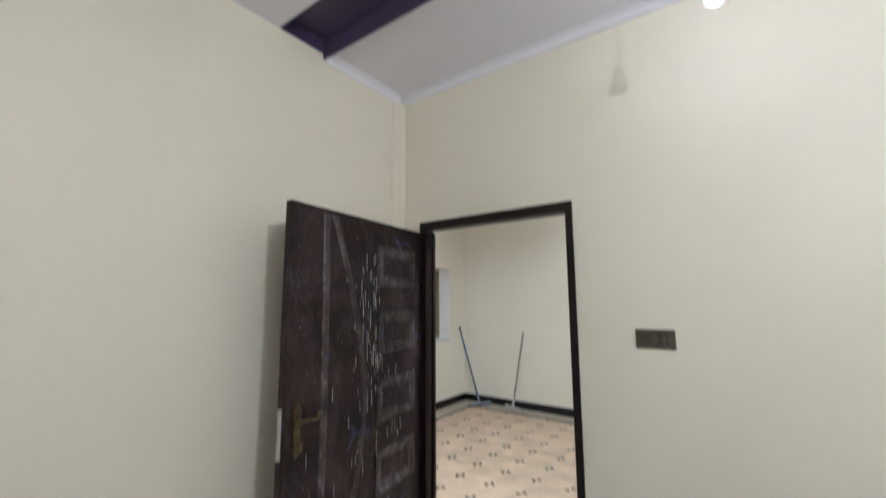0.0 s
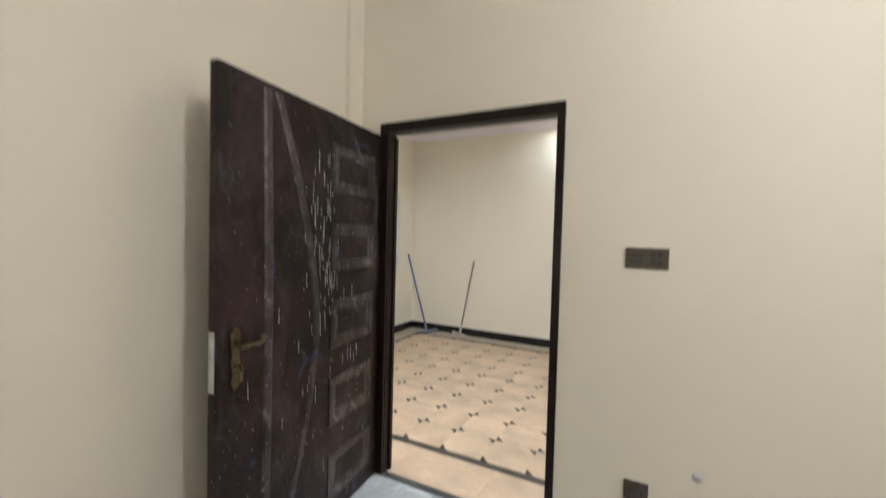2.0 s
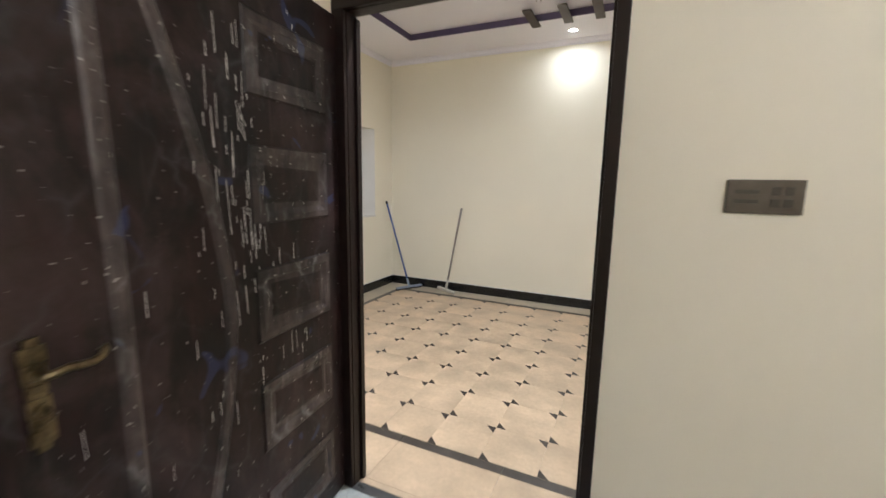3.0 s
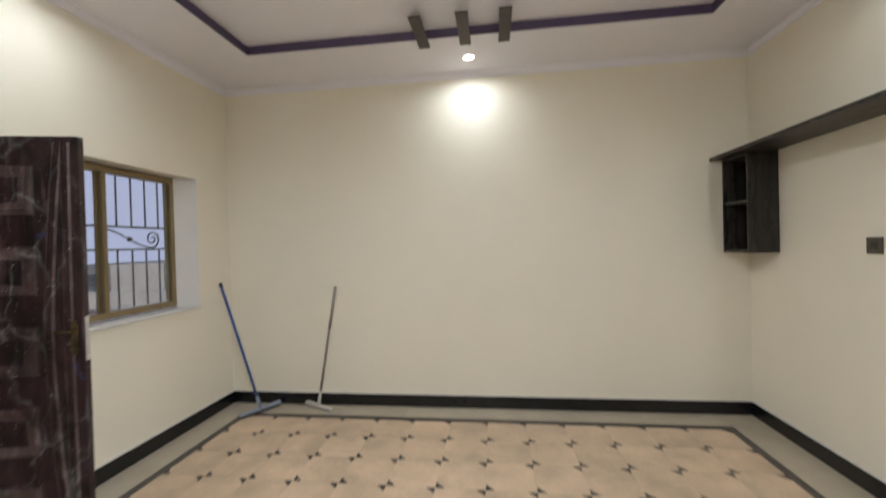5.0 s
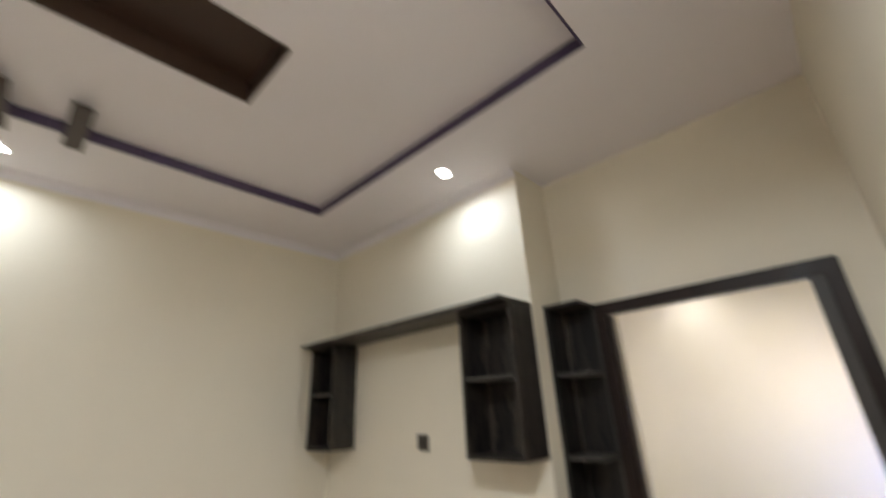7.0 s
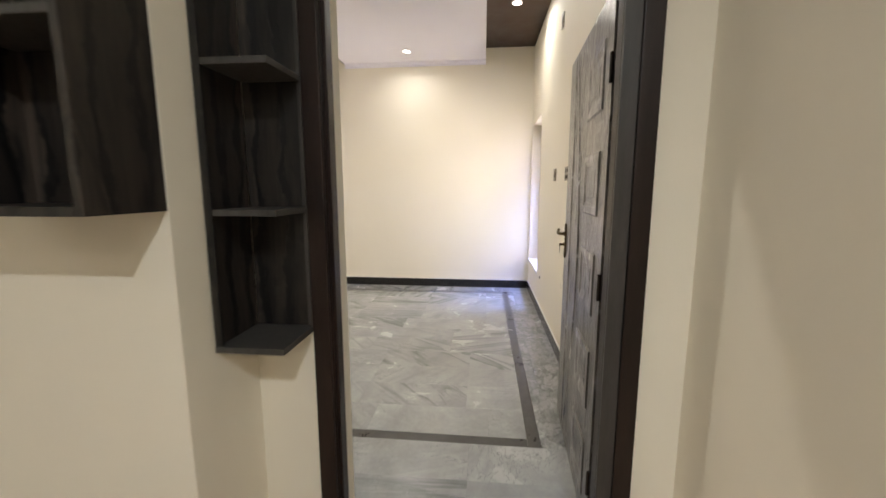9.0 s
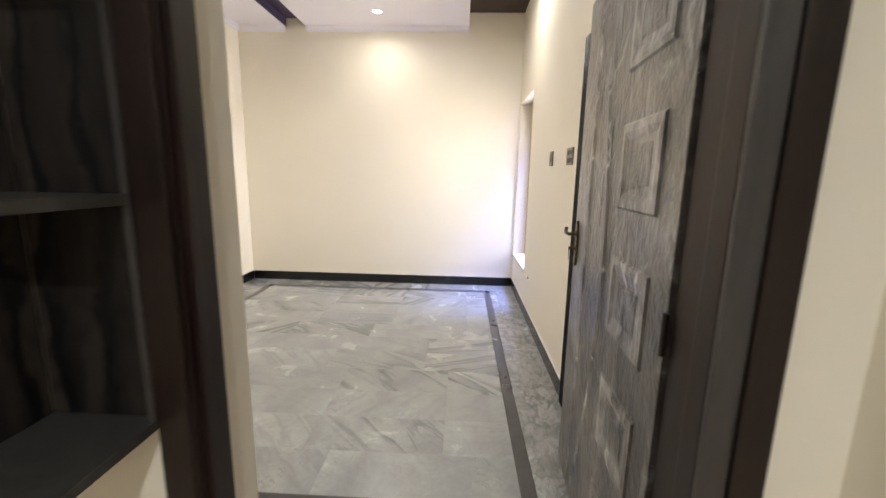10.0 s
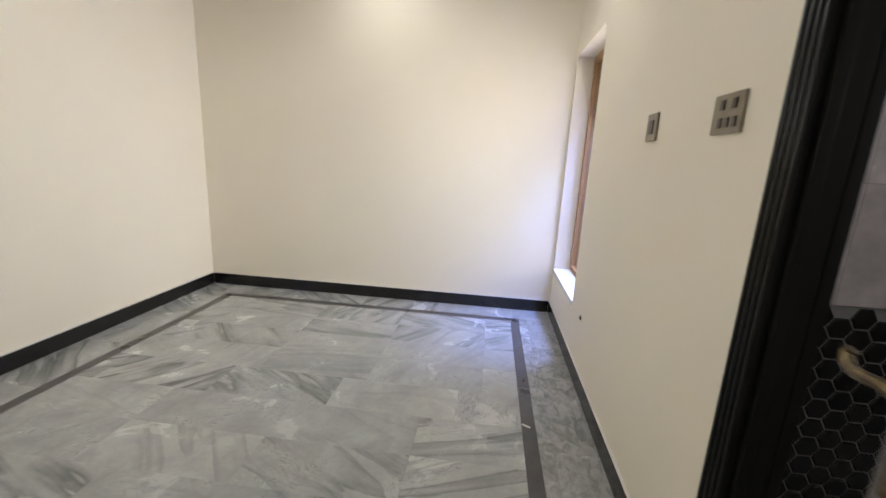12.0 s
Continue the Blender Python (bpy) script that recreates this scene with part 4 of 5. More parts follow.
for z in (1.345, 1.745):
    cp("shelf", M_EDGE, CX0 + 0.001, XD - 0.027, CY0 + 0.001, YE - 0.027, z - 0.009, z + 0.009)


# ---- ceiling slats, recess pipe and lamps ----
for i, x in enumerate((-0.487, -0.172, 0.118)):
    for y0, y1 in ((2.66, 3.095), (0.76, 1.213)):
        sl = part("ceiling_slat", box_bm(x - 0.042, x + 0.042, y0, y1, ZB - 0.014, ZB - 0.001, bevel=0.002), M_SLAT)
        tagged(sl, "grey-brown board bridging the step of the ceiling tray", "ceiling slat", "ceiling slats")

PX, PY = -0.205, 1.975
pipe = thing("fan_conduit", pose(PX, PY, ZBC + 0.12), "short white conduit with loose wires hanging from the ceiling recess", "ceiling fitting")
part("box", rod(bmesh.new(), (0, 0, -0.028), (0, 0, 0.0), 0.045, sides=20), M_BLACKPL, pipe)
part("tube", rod(bmesh.new(), (0, 0, -0.27), (0, 0, -0.028), 0.019, sides=16), M_PIPE, pipe, smooth=True)
for a in range(4):
    c, s_ = math.cos(a * 1.7), math.sin(a * 1.7)
    pts = [(0.004 * c, 0.004 * s_, -0.30), (0.012 * c, 0.012 * s_, -0.34), (0.03 * c, 0.03 * s_, -0.37), (0.028 * c, 0.03 * s_, -0.40 - 0.012 * a), (0.012 * c, 0.016 * s_, -0.385)]
    part("wire", tube(bmesh.new(), pts, 0.0022, 6), M_WIRE, pipe, smooth=True)


def downlight(x, y, z, watts, group, color, r=0.052):
    """A recessed round lamp: trim ring, diffuser and its light."""
    th = thing("downlight", pose(x, y, z), "round white recessed LED downlight, lit, in the ceiling", "ceiling light", group)
    bm = bmesh.new()
    prof = [(r * 0.80, -0.003), (r * 0.86, -0.007), (r, -0.005), (r * 1.05, -0.0005)]
    n = 28
    rings = [[bm.verts.new((q * math.cos(k * math.tau / n), q * math.sin(k * math.tau / n), h)) for k in range(n)] for q, h in prof]
    for a, b in zip(rings, rings[1:]):
        for k in range(n):
            bm.faces.new((a[k], b[k], b[(k + 1) % n], a[(k + 1) % n]))
    part("trim", bm, M_WHITEPL, th, smooth=True)
    part("diffuser", rod(bmesh.new(), (0, 0, -0.004), (0, 0, -0.001), r * 0.8, sides=28), M_LED, th)
    lamp_disc("downlight_lamp", x, y, z - 0.010, watts, color, size=r * 1.6)


# the one at y = 0.50 is unseen, made strong to fill the room
for x, y in ((-0.165, 3.325), (1.80, 1.94), (-2.135, 1.875), (-0.165, 0.50)):
    downlight(x, y, ZB, 4.2 if y > 1 else 47.0, "downlights of the tiled room", LED)
# the one at (4.8, 3.30) is unseen, added to brighten the walls
for x, y, z, w in ((6.44, 1.82, ZC, 4.4), (3.25, 1.82, ZC, 14.5), (5.6, 0.53, ZC + 0.155, 10.0), (4.8, 3.30, ZC, 7.5)):
    downlight(x, y, z, w, "downlights of the marble room", WARM_LED)

# bare bulb on its wires
BX, BY, BZ = 1.215, -0.36, 2.73
bulb = thing("hanging_bulb", pose(BX, BY, ZA), "bare lit bulb hanging by wires from a ceiling hole", "lamp")
# a black disc on the ceiling stands in for the hole's darkness
part("ceiling_hole", rod(bmesh.new(), (0.0, 0.0, -0.003), (0, 0, 0.02), 0.043, sides=24), M_HOLE, bulb)
for k in (-1, 1):
    pts = [(0.006 * k, 0, 0.0), (0.012 * k, 0.02, -0.05), (0.020 + 0.005 * k, 0.010, -0.13), (0.027 + 0.004 * k, 0.0, -0.22), (0.020 + 0.003 * k, 0.0, -0.30), (0.018, 0, -0.335)]
    part("wire", tube(bmesh.new(), pts, 0.0021, 6), M_WIRE, bulb, smooth=True)
part("holder", rod(bmesh.new(), (0.018, 0, -0.375), (0.018, 0, -0.325), 0.018, 0.014, sides=18), M_WHITEPL, bulb, smooth=True)
bm = bmesh.new()
bmesh.ops.create_uvsphere(bm, u_segments=20, v_segments=12, radius=0.034)
for v in bm.verts:
    v.co.z = v.co.z * (1.25 if v.co.z > 0 else 0.95)
    v.co += Vector((0.018, 0, -0.416))
part("bulb", bm, M_BULB, bulb, "glowing white bulb", smooth=True)

# a stronger bulb behind the walk
bulb2 = copy_thing(bulb, pose(2.70, -1.95, ZA, 0, 0, 70))
for o in bulb2.children:
    if o.name.startswith("bulb"):
        o.data = o.data.copy()
        o.data.materials[0] = M_BULB_STRONG


# ---- switches and sockets ----
def plate_y(name, x0, x1, z0, z1, y, side, rockers, label, category):
    """A switch plate on a wall along x; side is the way it faces."""
    th = thing(name, pose((x0 + x1) / 2, y, (z0 + z1) / 2), label, category)
    w, h = (x1 - x0) / 2, (z1 - z0) / 2
    part("plate", box_bm(-w, w, *sorted((0.0005 * side, 0.009 * side)), -h, h, bevel=0.003), M_PLATE_LIT if side > 0 else M_PLATE, th)
    for a, b, c, d in rockers:
        part("rocker", box_bm(-w + 2 * w * a, -w + 2 * w * b, *sorted((0.0085 * side, 0.0125 * side)), -h + 2 * h * c, -h + 2 * h * d, bevel=0.0015), M_ROCKER, th)
    return th


plate_y("switch_plate", 0.783, 0.957, 1.359, 1.452, YA, -1, [(0.10, 0.42, 0.30, 0.42), (0.10, 0.42, 0.58, 0.70), (0.58, 0.70, 0.2, 0.45), (0.74, 0.86, 0.2, 0.45), (0.58, 0.70, 0.55, 0.8), (0.74, 0.86, 0.55, 0.8)], "wide bronze switch plate with rockers on the cream wall", "light switch")
plate_y("socket_plate", 0.814, 0.915, 0.30, 0.389, YA, -1, [(0.22, 0.32, 0.35, 0.6), (0.46, 0.54, 0.6, 0.75), (0.68, 0.78, 0.35, 0.6)], "square bronze power socket low on the wall", "socket")
plate_y("switch_plate", 4.91, 5.01, 1.478, 1.585, YN, 1, [(0.3, 0.7, 0.25, 0.75)], "small bronze switch plate on the window wall", "light switch")
plate_y("switch_plate", 4.345, 4.49, 1.472, 1.578, YN, 1, [(0.14, 0.26, 0.15, 0.4), (0.38, 0.5, 0.15, 0.4), (0.62, 0.74, 0.15, 0.4), (0.2, 0.34, 0.6, 0.85), (0.6, 0.74, 0.6, 0.85)], "bronze switch plate with several rockers beside the doorway", "light switch")
plate_y("switch_plate", 4.82, 4.90, 2.73, 2.85, YN, 1, [(0.3, 0.7, 0.3, 0.7)], "small bronze plate high on the window wall", "wall plate")
tv = thing("socket_plate", pose(XB1, 2.515, 1.412), "small bronze socket plate between the box shelves", "socket")
part("plate", box_bm(-0.009, -0.0005, -0.048, 0.048, -0.047, 0.047, bevel=0.003), M_PLATE, tv)
part("rocker", box_bm(-0.0125, -0.0085, -0.02, 0.02, -0.02, 0.02, bevel=0.0015), M_ROCKER, tv)


def wall_plug(x, y, z, side, label):
    th = thing("wall_outlet", pose(x, y, z), label, "outlet")
    bm = bmesh.new()
    rod(bm, (0, 0.0005 * side, 0), (0, 0.006 * side, 0), 0.021 if side < 0 else 0.016, 0.018 if side < 0 else 0.014, sides=18)
    part("rim", bm, M_REVEAL if side < 0 else M_ROCKER, th, smooth=True)
    part("core", rod(bmesh.new(), (0, 0.006 * side, 0), (0, 0.012 * side, 0), 0.008, sides=14), M_STEEL, th)


wall_plug(1.10, YA, 0.478, -1, "small round pipe end in the cream wall")
wall_plug(5.70, YN, 0.423, 1, "small round outlet near the window sill")

# ---- wipers in the corner ----
sq = thing("floor_wiper", pose(-2.135, 3.41, 0), "floor wiper with a blue handle leaning on the wall", "floor wiper")
d = Vector((0.208, 0.364, 0)).normalized()
rot = Matrix.Rotation(math.atan2(d.y, d.x), 4, "Z")
part("head", box_bm(-0.195, 0.195, -0.022, 0.022, 0.022, 0.045, bevel=0.006, m=rot), M_BLUEGREY, sq)
part("blade", box_bm(-0.20, 0.20, -0.005, 0.005, 0.0, 0.024, bevel=0.001, m=rot), M_BLACKPL, sq)
topv = Vector((-2.526 + 2.135, 3.46 - 3.41, 1.165))
foot = Vector((0, 0, 0.04))
part("socket", rod(bmesh.new(), foot, foot.lerp(topv, 0.09), 0.017, 0.013), M_BLUEGREY, sq, smooth=True)
part("handle", rod(bmesh.new(), foot.lerp(topv, 0.085), topv, 0.0125), M_BLUE, sq, "bright blue handle", smooth=True)
part("cap", rod(bmesh.new(), foot.lerp(topv, 0.975), foot.lerp(topv, 1.008), 0.0145), M_BLACKPL, sq, smooth=True)

sq2 = thing("floor_wiper", pose(-1.625, 3.505, 0), "floor wiper with a grey handle leaning on the wall", "floor wiper")
d = Vector((0.30, -0.155, 0)).normalized()
rot = Matrix.Rotation(math.atan2(d.y, d.x), 4, "Z")
part("head", box_bm(-0.17, 0.17, -0.022, 0.022, 0.022, 0.045, bevel=0.006, m=rot), M_WIPER, sq2)
part("blade", box_bm(-0.175, 0.175, -0.005, 0.005, 0.0, 0.024, bevel=0.001, m=rot), M_WIPER, sq2)
topv = Vector((-1.475 + 1.625, YF - 0.012 - 3.505, 1.114))
part("socket", rod(bmesh.new(), foot, foot.lerp(topv, 0.12), 0.017, 0.013), M_WIPER, sq2, smooth=True)
part("handle", rod(bmesh.new(), foot.lerp(topv, 0.115), foot.lerp(topv, 0.65), 0.0115), M_GREYPOLE, sq2, "grey-brown metal handle", smooth=True)
part("handle_grip", rod(bmesh.new(), foot.lerp(topv, 0.645), topv, 0.0135), M_GREYPOLE, sq2, smooth=True)

# ---- window of the tiled room ----
win = thing("window_1", pose(-2.70, 2.46, 1.0), "champagne aluminium sliding window with a scrolled iron grille", "window")
win["kind"] = "structure"
W0, W1, WZ0, WZ1, WM = 1.845, 3.085, 1.025, 2.088, 2.462


def wl(bm):
    for v in bm.verts:
        v.co -= Vector((-2.70, 2.46, 1.0))
    return bm


part("window_frame", wl(box_bm(-2.72, -2.655, W0, W1, WZ1 - 0.045, WZ1, bevel=0.003)), M_ALU, win)
part("window_frame", wl(box_bm(-2.72, -2.655, W0, W1, WZ0, WZ0 + 0.045, bevel=0.003)), M_ALU, win)
for y in (W0, W1 - 0.04):
    part("window_frame", wl(box_bm(-2.719, -2.656, y, y + 0.04, WZ0 + 0.0455, WZ1 - 0.0455, bevel=0.003)), M_ALU, win)
for y, x in ((WM - 0.026, -2.705), (WM - 0.008, -2.675)):
    part("mullion", wl(box_bm(x, x + 0.022, y, y + 0.032, WZ0 + 0.046, WZ1 - 0.046, bevel=0.003)), M_ALU, win)
for y in (W0 + 0.041, W1 - 0.062):
    part("sash", wl(box_bm(-2.70, -2.672, y, y + 0.02, WZ0 + 0.046, WZ1 - 0.046, bevel=0.002)), M_ALU, win)
for y0, y1, x in ((W0 + 0.05, WM - 0.02, -2.698), (WM + 0.02, W1 - 0.05, -2.672)):
    pane = part("pane", wl(box_bm(x, x + 0.004, y0, y1, WZ0 + 0.046, WZ1 - 0.046)), M_GLASS, win)
    pane.visible_shadow = False
bm = bmesh.new()
pts = [(-2.5345, 3.199), (-2.762, 3.199), (-2.762, 3.088), (-2.655, 3.088)]
lo = [bm.verts.new((x, y, 1.005)) for x, y in pts]
hi = [bm.verts.new((x, y, 2.0985)) for x, y in pts]
for k in range(4):
    bm.faces.new((lo[k], lo[(k + 1) % 4], hi[(k + 1) % 4], hi[k]))
bm.faces.new(lo[::-1])
bm.faces.new(hi)
bmesh.ops.recalc_face_normals(bm, faces=bm.faces)
part("reveal", wl(bm), M_REVEAL, win, "white splayed plaster reveal")
part("window_sill", wl(box_bm(-2.76, -2.522, 1.831, 3.198, 0.985, 1.0045, bevel=0.003)), M_REVEAL, win, "white plaster sill")

grille = thing("window_grille", pose(-2.742, 2.46, 1.02), "dark iron grille of upright bars with a scroll band", "window grille")


def gl(bm):
    for v in bm.verts:
        v.co -= Vector((-2.742, 2.46, 1.02))
    return bm


for z in (1.505, 1.675):
    part("rail", gl(box_bm(-2.750, -2.736, 1.835, 3.084, z - 0.007, z + 0.007, bevel=0.001)), M_IRON, grille)
n = 10
for i in range(n):
    y = 1.90 + i * 0.1235
    part("bar", gl(rod(bmesh.new(), (-2.743, y, 1.005), (-2.743, y, 1.50), 0.0062, sides=8)), M_IRON, grille)
    part("bar", gl(rod(bmesh.new(), (-2.743, y, 1.68), (-2.743, y, 2.098), 0.0062, sides=8)), M_IRON, grille)
for yc in (2.33, 2.95):
    pts = []
    for k in range(30):
        q = k / 29
        a = -0.5 * math.pi + q * math.pi * 3.2
        r = 0.060 * (1 - q) + 0.010
        pts.append((-2.743, yc + r * math.cos(a), 1.588 + r * math.sin(a)))
    part("scroll", gl(tube(bmesh.new(), pts, 0.0062, 6)), M_IRON, grille, smooth=True)
    pts = [(-2.743, yc - 0.44 * q, 1.588 - 0.070 * math.cos(q * math.pi)) for q in [j / 16 for j in range(17)]]
    part("scroll", gl(tube(bmesh.new(), pts, 0.0062, 6)), M_IRON, grille, smooth=True)
    for y, z in ((yc - 0.205, 1.583), (yc - 0.41, 1.566)):
        bm = bmesh.new()
        bmesh.ops.create_uvsphere(bm, u_segments=10, v_segments=6, radius=0.019, matrix=Matrix.Translation((-2.743, y, z)))
        part("knob", gl(bm), M_IRON, grille, smooth=True)

# ---- window of the marble room ----
win2 = thing("window_2", pose(6.395, 0.02, 0.42), "tall orange-brown framed window with a white sill", "window")
win2["kind"] = "structure"


def w2(bm):
    for v in bm.verts:
        v.co -= Vector((6.395, 0.02, 0.42))
    return bm


cx0, cx1, cz0, cz1 = WIN_C
for a, b in ((cx0 + 0.001, cx0 + 0.05), (cx1 - 0.05, cx1 - 0.001), ((cx0 + cx1) / 2 - 0.025, (cx0 + cx1) / 2 + 0.025)):
    part("window_frame", w2(box_bm(a, b, 0.005, 0.060, cz0 + 0.071, cz1 - 0.051, bevel=0.003)), M_WOODWIN, win2)
for a, b in ((cz0 + 0.021, cz0 + 0.07), (cz1 - 0.05, cz1 - 0.001)):
    part("window_frame", w2(box_bm(cx0 + 0.001, cx1 - 0.001, 0.005, 0.060, a, b, bevel=0.003)), M_WOODWIN, win2)
for a, b in ((cx0 + 0.05, (cx0 + cx1) / 2 - 0.025), ((cx0 + cx1) / 2 + 0.025, cx1 - 0.05)):
    pane = part("pane", w2(box_bm(a, b, 0.03, 0.035, cz0 + 0.07, cz1 - 0.05)), M_GLASS, win2)
    pane.visible_shadow = False
part("window_sill", w2(box_bm(cx0 + 0.0005, cx1 - 0.0005, -0.059, YN + 0.012, cz0 - 0.012, cz0 + 0.020, bevel=0.003)), M_REVEAL, win2, "white plaster sill")

# ---- outdoors ----
M_SKYGLOW = glow("hazy_evening_sky", (0.60, 0.59, 0.70), 0.50)
structure("backdrop", box_bm(-200.5, -200, -150, 380, -4, 160), M_SKYGLOW, "pale lavender hazy evening sky", "sky")
structure("ground", box_bm(-400, 400, -400, 400, -3.9, -3.7), M_GROUND, "dusty open ground around the houses", "ground")
structure("wall_building_base", slab_z(-4.2, 7.13, -3.6, 3.84, -3.7, -0.16, []), M_CEMENT, "rendered lower storey of the house", "wall")


def house(x, y, w, dp, h, material, label):
    """A flat-roofed house: body, parapet, windows and a roof tank or stair head."""
    th = thing("house", pose(x, y, -3.7), label, "house")
    part("wall", box_bm(-w / 2, w / 2, -dp / 2, dp / 2, 0, h), material, th)
    part("roof", slab_z(-w / 2 - 0.1, w / 2 + 0.1, -dp / 2 - 0.1, dp / 2 + 0.1, h + 0.001, h + 0.15, []), M_CEMENT, th)
    part("parapet", slab_z(-w / 2, w / 2, -dp / 2, dp / 2, h + 0.1505, h + 0.75, [(-w / 2 + 0.2, w / 2 - 0.2, -dp / 2 + 0.2, dp / 2 - 0.2)]), material, th)
    for i in range(3):
        for z in (0.9, 3.4):
            if z + 1.2 < h:
                y0 = -dp / 2 + dp * (i + 0.5) / 3 - 0.5
                part("window", box_bm(w / 2 + 0.001, w / 2 + 0.04, y0, y0 + 1.0, z, z + 1.2), M_DARKWIN, th)
    part("stair_head", box_bm(-w / 4, w / 8, -dp / 5, dp / 6, h + 0.151, h + 1.9), material, th)


house(-14.5, 9.5, 7, 7, 2.4, M_BRICKY, "low dusty pink flat-roofed house across the street")
house(-17.5, 20, 8, 8, 2.7, M_CEMENT, "grey rendered flat-roofed house across the street")
house(-25, 34, 9, 9, 3.2, M_CEMENT, "grey flat-roofed house in the distance")
house(-33, 21, 9, 10, 3.0, M_BRICKY, "dusty pink flat-roofed house in the distance")
house(-30, 52, 12, 12, 3.3, M_BRICKY, "dusty flat-roofed house in the distance")
house(7, -13, 12, 6, 5.6, M_BRICKY, "sunlit dusty pink house behind the window")


fleck = part("paint_fleck", box_bm(-0.024, 0.024, -0.006, 0.006, 0.0008, 0.003, bevel=0.001, m=pose(5.13, 0.545, 0, 0, 0, 62)), M_DUST)
tagged(fleck, "small white paint fleck on the dark floor border", "paint fleck")


# ---- pieces: bathroom tiles ----
def hexagon(r, th, inset):
    bm = bmesh.new()
    rim = [bm.verts.new((0, r * math.cos(math.tau * k / 6), r * math.sin(math.tau * k / 6))) for k in range(6)]
    top = [bm.verts.new((-th, (r - inset) * math.cos(math.tau * k / 6), (r - inset) * math.sin(math.tau * k / 6))) for k in range(6)]
    for k in range(6):
        bm.faces.new((rim[k], rim[(k + 1) % 6], top[(k + 1) % 6], top[k]))
    bm.faces.new(top)
    bmesh.ops.recalc_face_normals(bm, faces=bm.faces)
    return bm


def mesh_of(name, bm, mats):
    me = bpy.data.meshes.new(name)
    bm.normal_update()
    bm.to_mesh(me)
    bm.free()
    for mm in mats:
        me.materials.append(mm)
    return me


bath = structure("bath_tiling", box_bm(4.785, 4.7995, -1.5, YA - 0.001, 0.0, 0.905), M_HEXGROUT, "black hexagon tiles with grey joints on the bathroom wall", "wall tiles")
hx = mesh_of("hex_tile", hexagon(0.046, 0.006, 0.004), [M_HEXD])
r3 = 0.046 * math.sqrt(3) + 0.006
for i in range(18):
    for j in range(11):
        y, z = YA - 0.055 - i * (0.046 * 1.5 + 0.005), 0.045 + j * r3 + (i % 2) * r3 / 2
        if z < 0.862:
            piece("hex_tile", hx, bath, pose(4.785, y, z))
bathu = structure("bath_tiling_upper", box_bm(4.785, 4.7995, -1.5, YA - 0.001, 0.9055, 2.6), M_HEXGROUT, "pale lilac marbled tiles on the bathroom wall", "wall tiles")
pt = mesh_of("wall_tile", box_bm(-0.006, 0.0, 0.0, 0.298, 0.0, 0.448), [M_BATHW])
for i in range(5):
    for j in range(3):
        piece("wall_tile", pt, bathu, pose(4.7845, YA - 0.002 - 0.30 * (i + 1), 0.908 + 0.45 * j))

# ---- pieces: tiled floor ----
G = 0.3065
GX0, GX1, GY0, GY1 = -0.08 - 7 * G, -0.08 + 6 * G, 1.797 - 4 * G, 1.797 + 5 * G


def inlay_tile(a, c, gap, th):
    """A square tile, one corner inlay at its lower left and one at its upper right."""
    bm = bmesh.new()
    lo, hi = gap, a - gap
    co = [(lo + c, lo), (hi, lo), (hi, hi - c), (hi - c, hi), (lo, hi), (lo, lo + c)]
    v = [bm.verts.new((x, y, 0)) for x, y in co]
    p, q = bm.verts.new((lo, lo, 0)), bm.verts.new((hi, hi, 0))
    bm.faces.new(v).material_index = 0
    for tri in ((p, v[0], v[5]), (q, v[3], v[2])):
        bm.faces.new(tri).material_index = 1
    ring = [p, v[0], v[1], v[2], q, v[3], v[4], v[5]]
    low = [bm.verts.new((w.co.x, w.co.y, -th)) for w in ring]
    for k in range(8):
        bm.faces.new((ring[k], low[k], low[(k + 1) % 8], ring[(k + 1) % 8]))
    bmesh.ops.recalc_face_normals(bm, faces=bm.faces)
    return bm


tile = mesh_of("floor_tile", inlay_tile(G, 0.058, 0.0003, 0.0115), [M_TILE, M_CHIP])
for i in range(13):
    for j in range(9):
        piece("floor_tile", tile, floor_tiled, pose(GX0 + i * G, GY0 + j * G, random.uniform(-0.0003, 0.0003)))


def run(name, parent, material, x0, x1, y0, y1, step, along, gap=0.0008, z=0.0):
    """A row of rectangular pieces of about step metres."""
    length = (x1 - x0) if along == "x" else (y1 - y0)
    n = max(1, round(length / step))
    w = length / n
    me = mesh_of(name, box_bm(gap, (w if along == "x" else x1 - x0) - gap, gap, (y1 - y0 if along == "x" else w) - gap, -0.0115, 0.0), [material])
    for k in range(n):
        piece(name, me, parent, pose(x0 + (k * w if along == "x" else 0), y0 + (0 if along == "x" else k * w), z))


B = 0.062
run("border_strip", floor_tiled, M_STRIP_B, GX0 - B, GX1 + B, GY1, GY1 + B, 0.6, "x")
run("border_strip", floor_tiled, M_STRIP_B, GX0 - B, GX1 + B, GY0 - B, GY0, 0.6, "x")
run("border_strip", floor_tiled, M_STRIP_B, GX0 - B, GX0, GY0, GY1, 0.6, "y")
run("border_strip", floor_tiled, M_STRIP_B, GX1, GX1 + B, GY0, GY1, 0.6, "y")
run("margin_tile", floor_tiled, M_TILE_OUT, XB0, XB1, GY1 + B, YF, 0.6, "x")
run("margin_tile", floor_tiled, M_TILE_OUT, XB0, GX0 - B, YN, GY1 + B, 0.6, "y")
run("margin_tile", floor_tiled, M_TILE_OUT, GX1 + B, XB1, YE, GY1 + B, 0.6, "y")
run("margin_tile", floor_tiled, M_TILE, GX1 + B, XD, YN, YE, 0.6, "y")
run("margin_tile", floor_tiled, M_TILE, GX0 - B, GX1 + B, YN, GY0 - B, 0.6, "x")
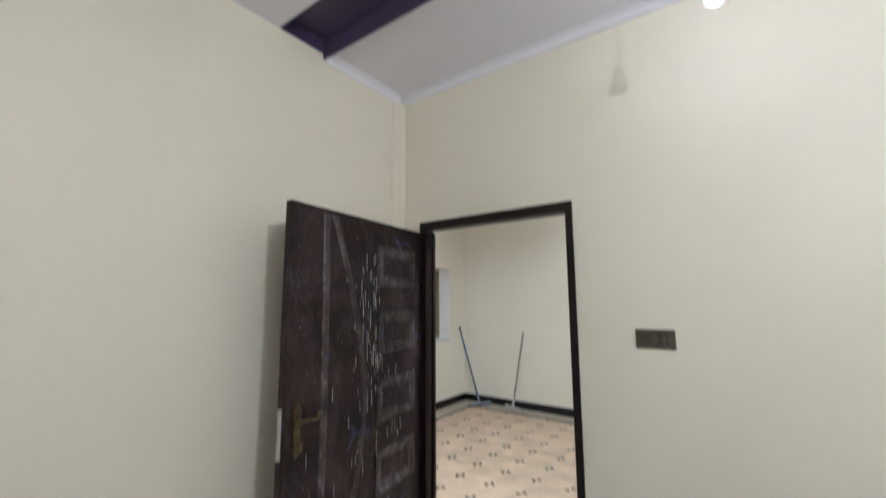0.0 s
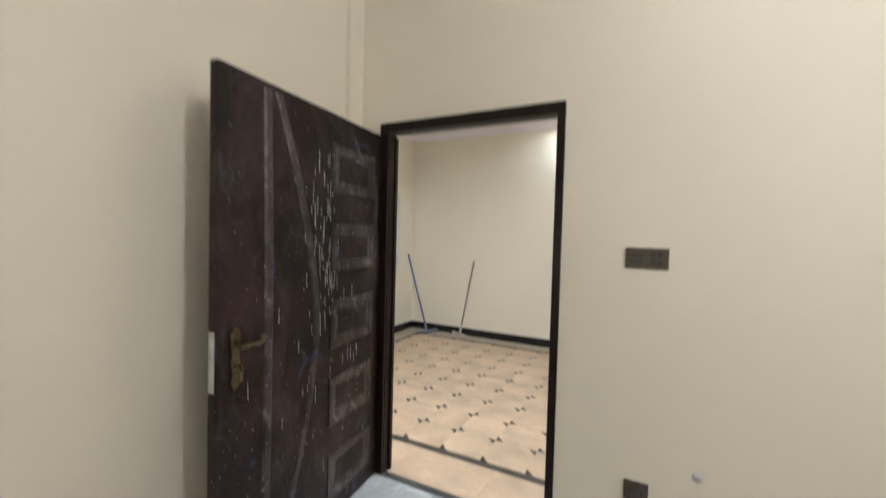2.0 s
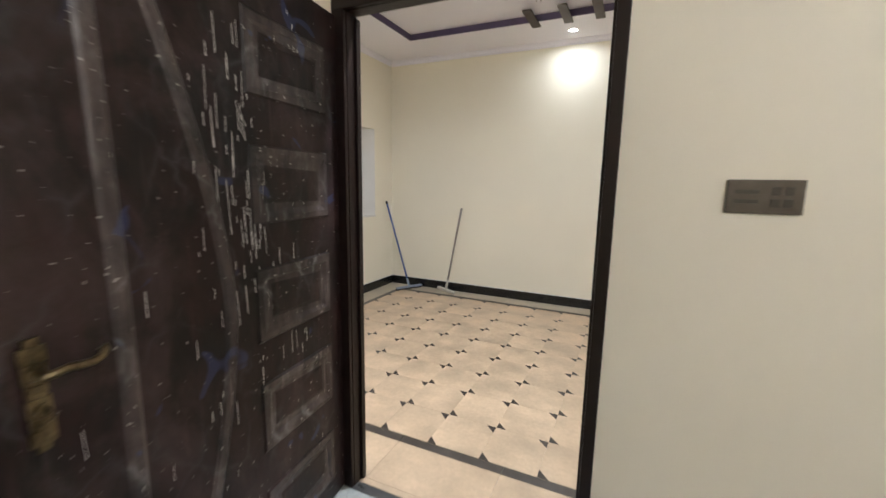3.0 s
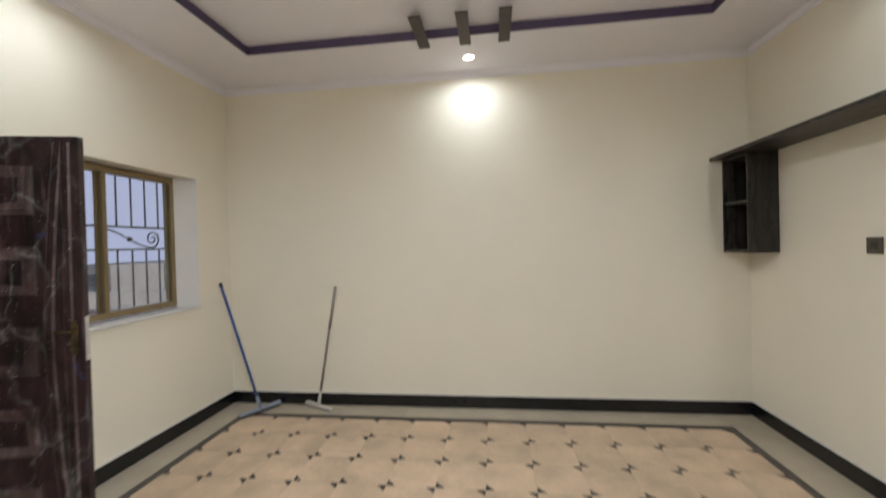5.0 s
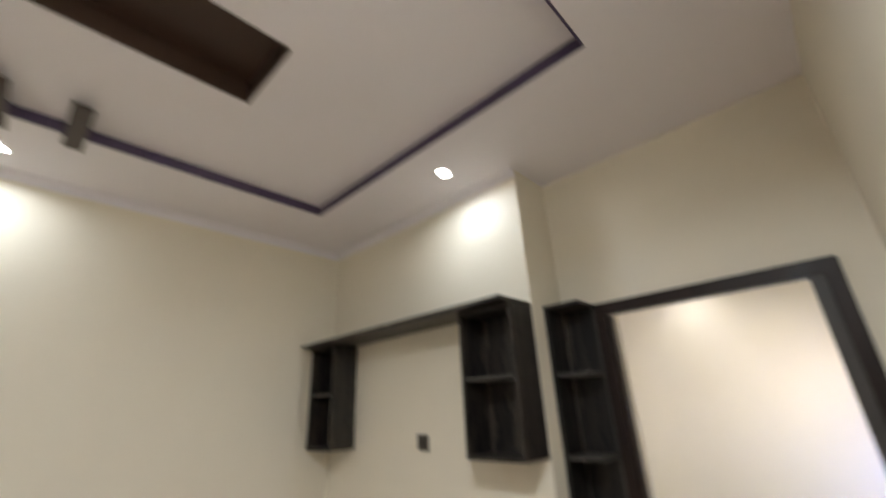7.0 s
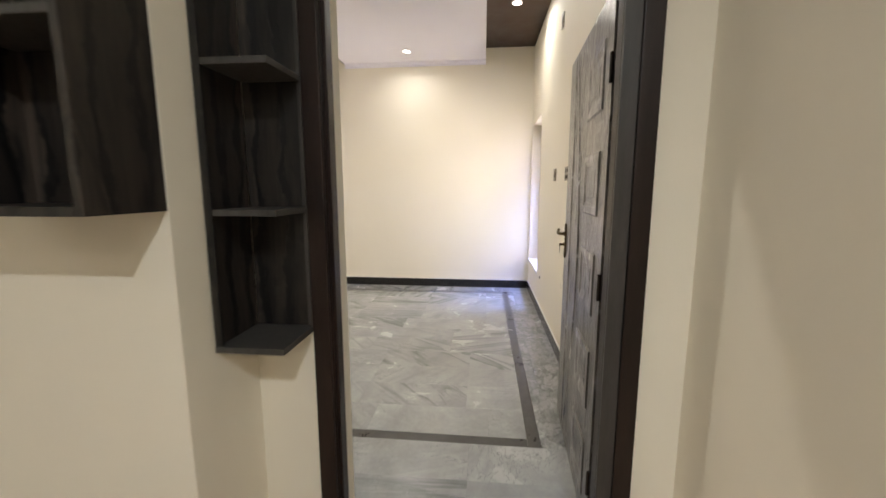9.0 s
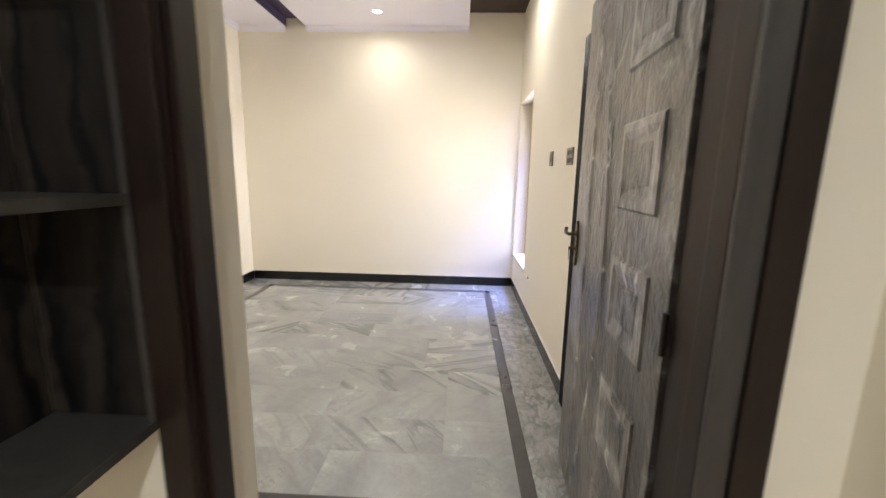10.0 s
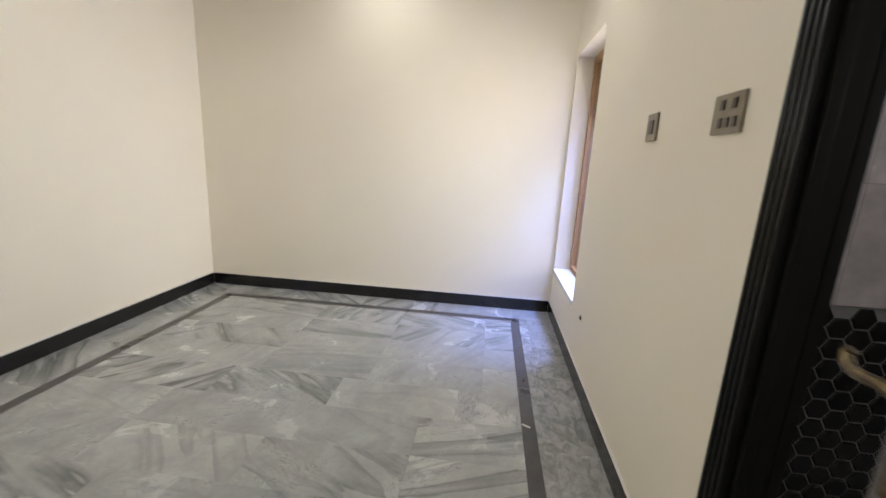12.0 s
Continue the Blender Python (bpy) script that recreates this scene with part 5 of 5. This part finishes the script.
run("margin_tile", floor_tiled, M_TILE, -0.585, 0.475, YA + 0.035, YN, 1.04, "x")
run("threshold_strip", floor_tiled, M_STRIP, -0.585, 0.475, YA - 0.02, YA + 0.035, 1.04, "x")
run("margin_tile", floor_tiled, M_TILE, XD, XC0, 0.375, 1.362, 1.0, "y")

# ---- pieces: marble floors ----
def slabs(parent, material, x0, x1, y0, y1, sx, sy, z=0.0):
    """Marble slabs in staggered rows, cut at the edges."""
    made = {}
    nx = max(1, round((x1 - x0) / sx))
    wx = (x1 - x0) / nx
    for i in range(nx):
        y = y0 - sy * random.choice((0.0, 0.25, 0.5, 0.7))
        while y < y1 - 0.01:
            a, b = max(y, y0), min(y + sy, y1)
            if b - a > 0.02:
                k = round(b - a, 3)
                if k not in made:
                    made[k] = mesh_of("marble_slab", box_bm(-wx / 2 + 0.00025, wx / 2 - 0.00025, -k / 2 + 0.00025, k / 2 - 0.00025, -0.0115, 0.0), [material])
                piece("marble_slab", made[k], parent, pose(x0 + (i + 0.5) * wx, (a + b) / 2, z + random.uniform(-0.0001, 0.0001)))
            y += sy


CB = (3.25, 6.66, 0.495, 3.275)
S = 0.075
run("border_strip", floor_marble, M_STRIP, CB[0], CB[1], CB[2], CB[2] + S, 1.2, "x")
run("border_strip", floor_marble, M_STRIP, CB[0], CB[1], CB[3] - S, CB[3], 1.2, "x")
run("border_strip", floor_marble, M_STRIP, CB[0], CB[0] + S, CB[2] + S, CB[3] - S, 1.2, "y")
run("border_strip", floor_marble, M_STRIP, CB[1] - S, CB[1], CB[2] + S, CB[3] - S, 1.2, "y")
slabs(floor_marble, M_MARBLE, CB[0] + S, CB[1] - S, CB[2] + S, CB[3] - S, 0.31, 0.72)
slabs(floor_marble, M_MARBLE, XC0, CB[0], YN, YCF, 0.34, 0.7)
slabs(floor_marble, M_MARBLE, CB[1], XC1, YN, YCF, 0.3, 0.7)
slabs(floor_marble, M_MARBLE_OUT, CB[0], CB[1], YN, CB[2], 0.62, 0.31)
slabs(floor_marble, M_MARBLE, CB[0], CB[1], CB[3], YCF, 0.62, 0.33)
slabs(floor_hall, M_MARBLE, XA0, XA1, -2.2, YA - 0.0205, 0.62, 0.33)
slabs(floor_hall, M_MARBLE, XA0, XA1, YA0, -2.2, 0.62, 0.62)
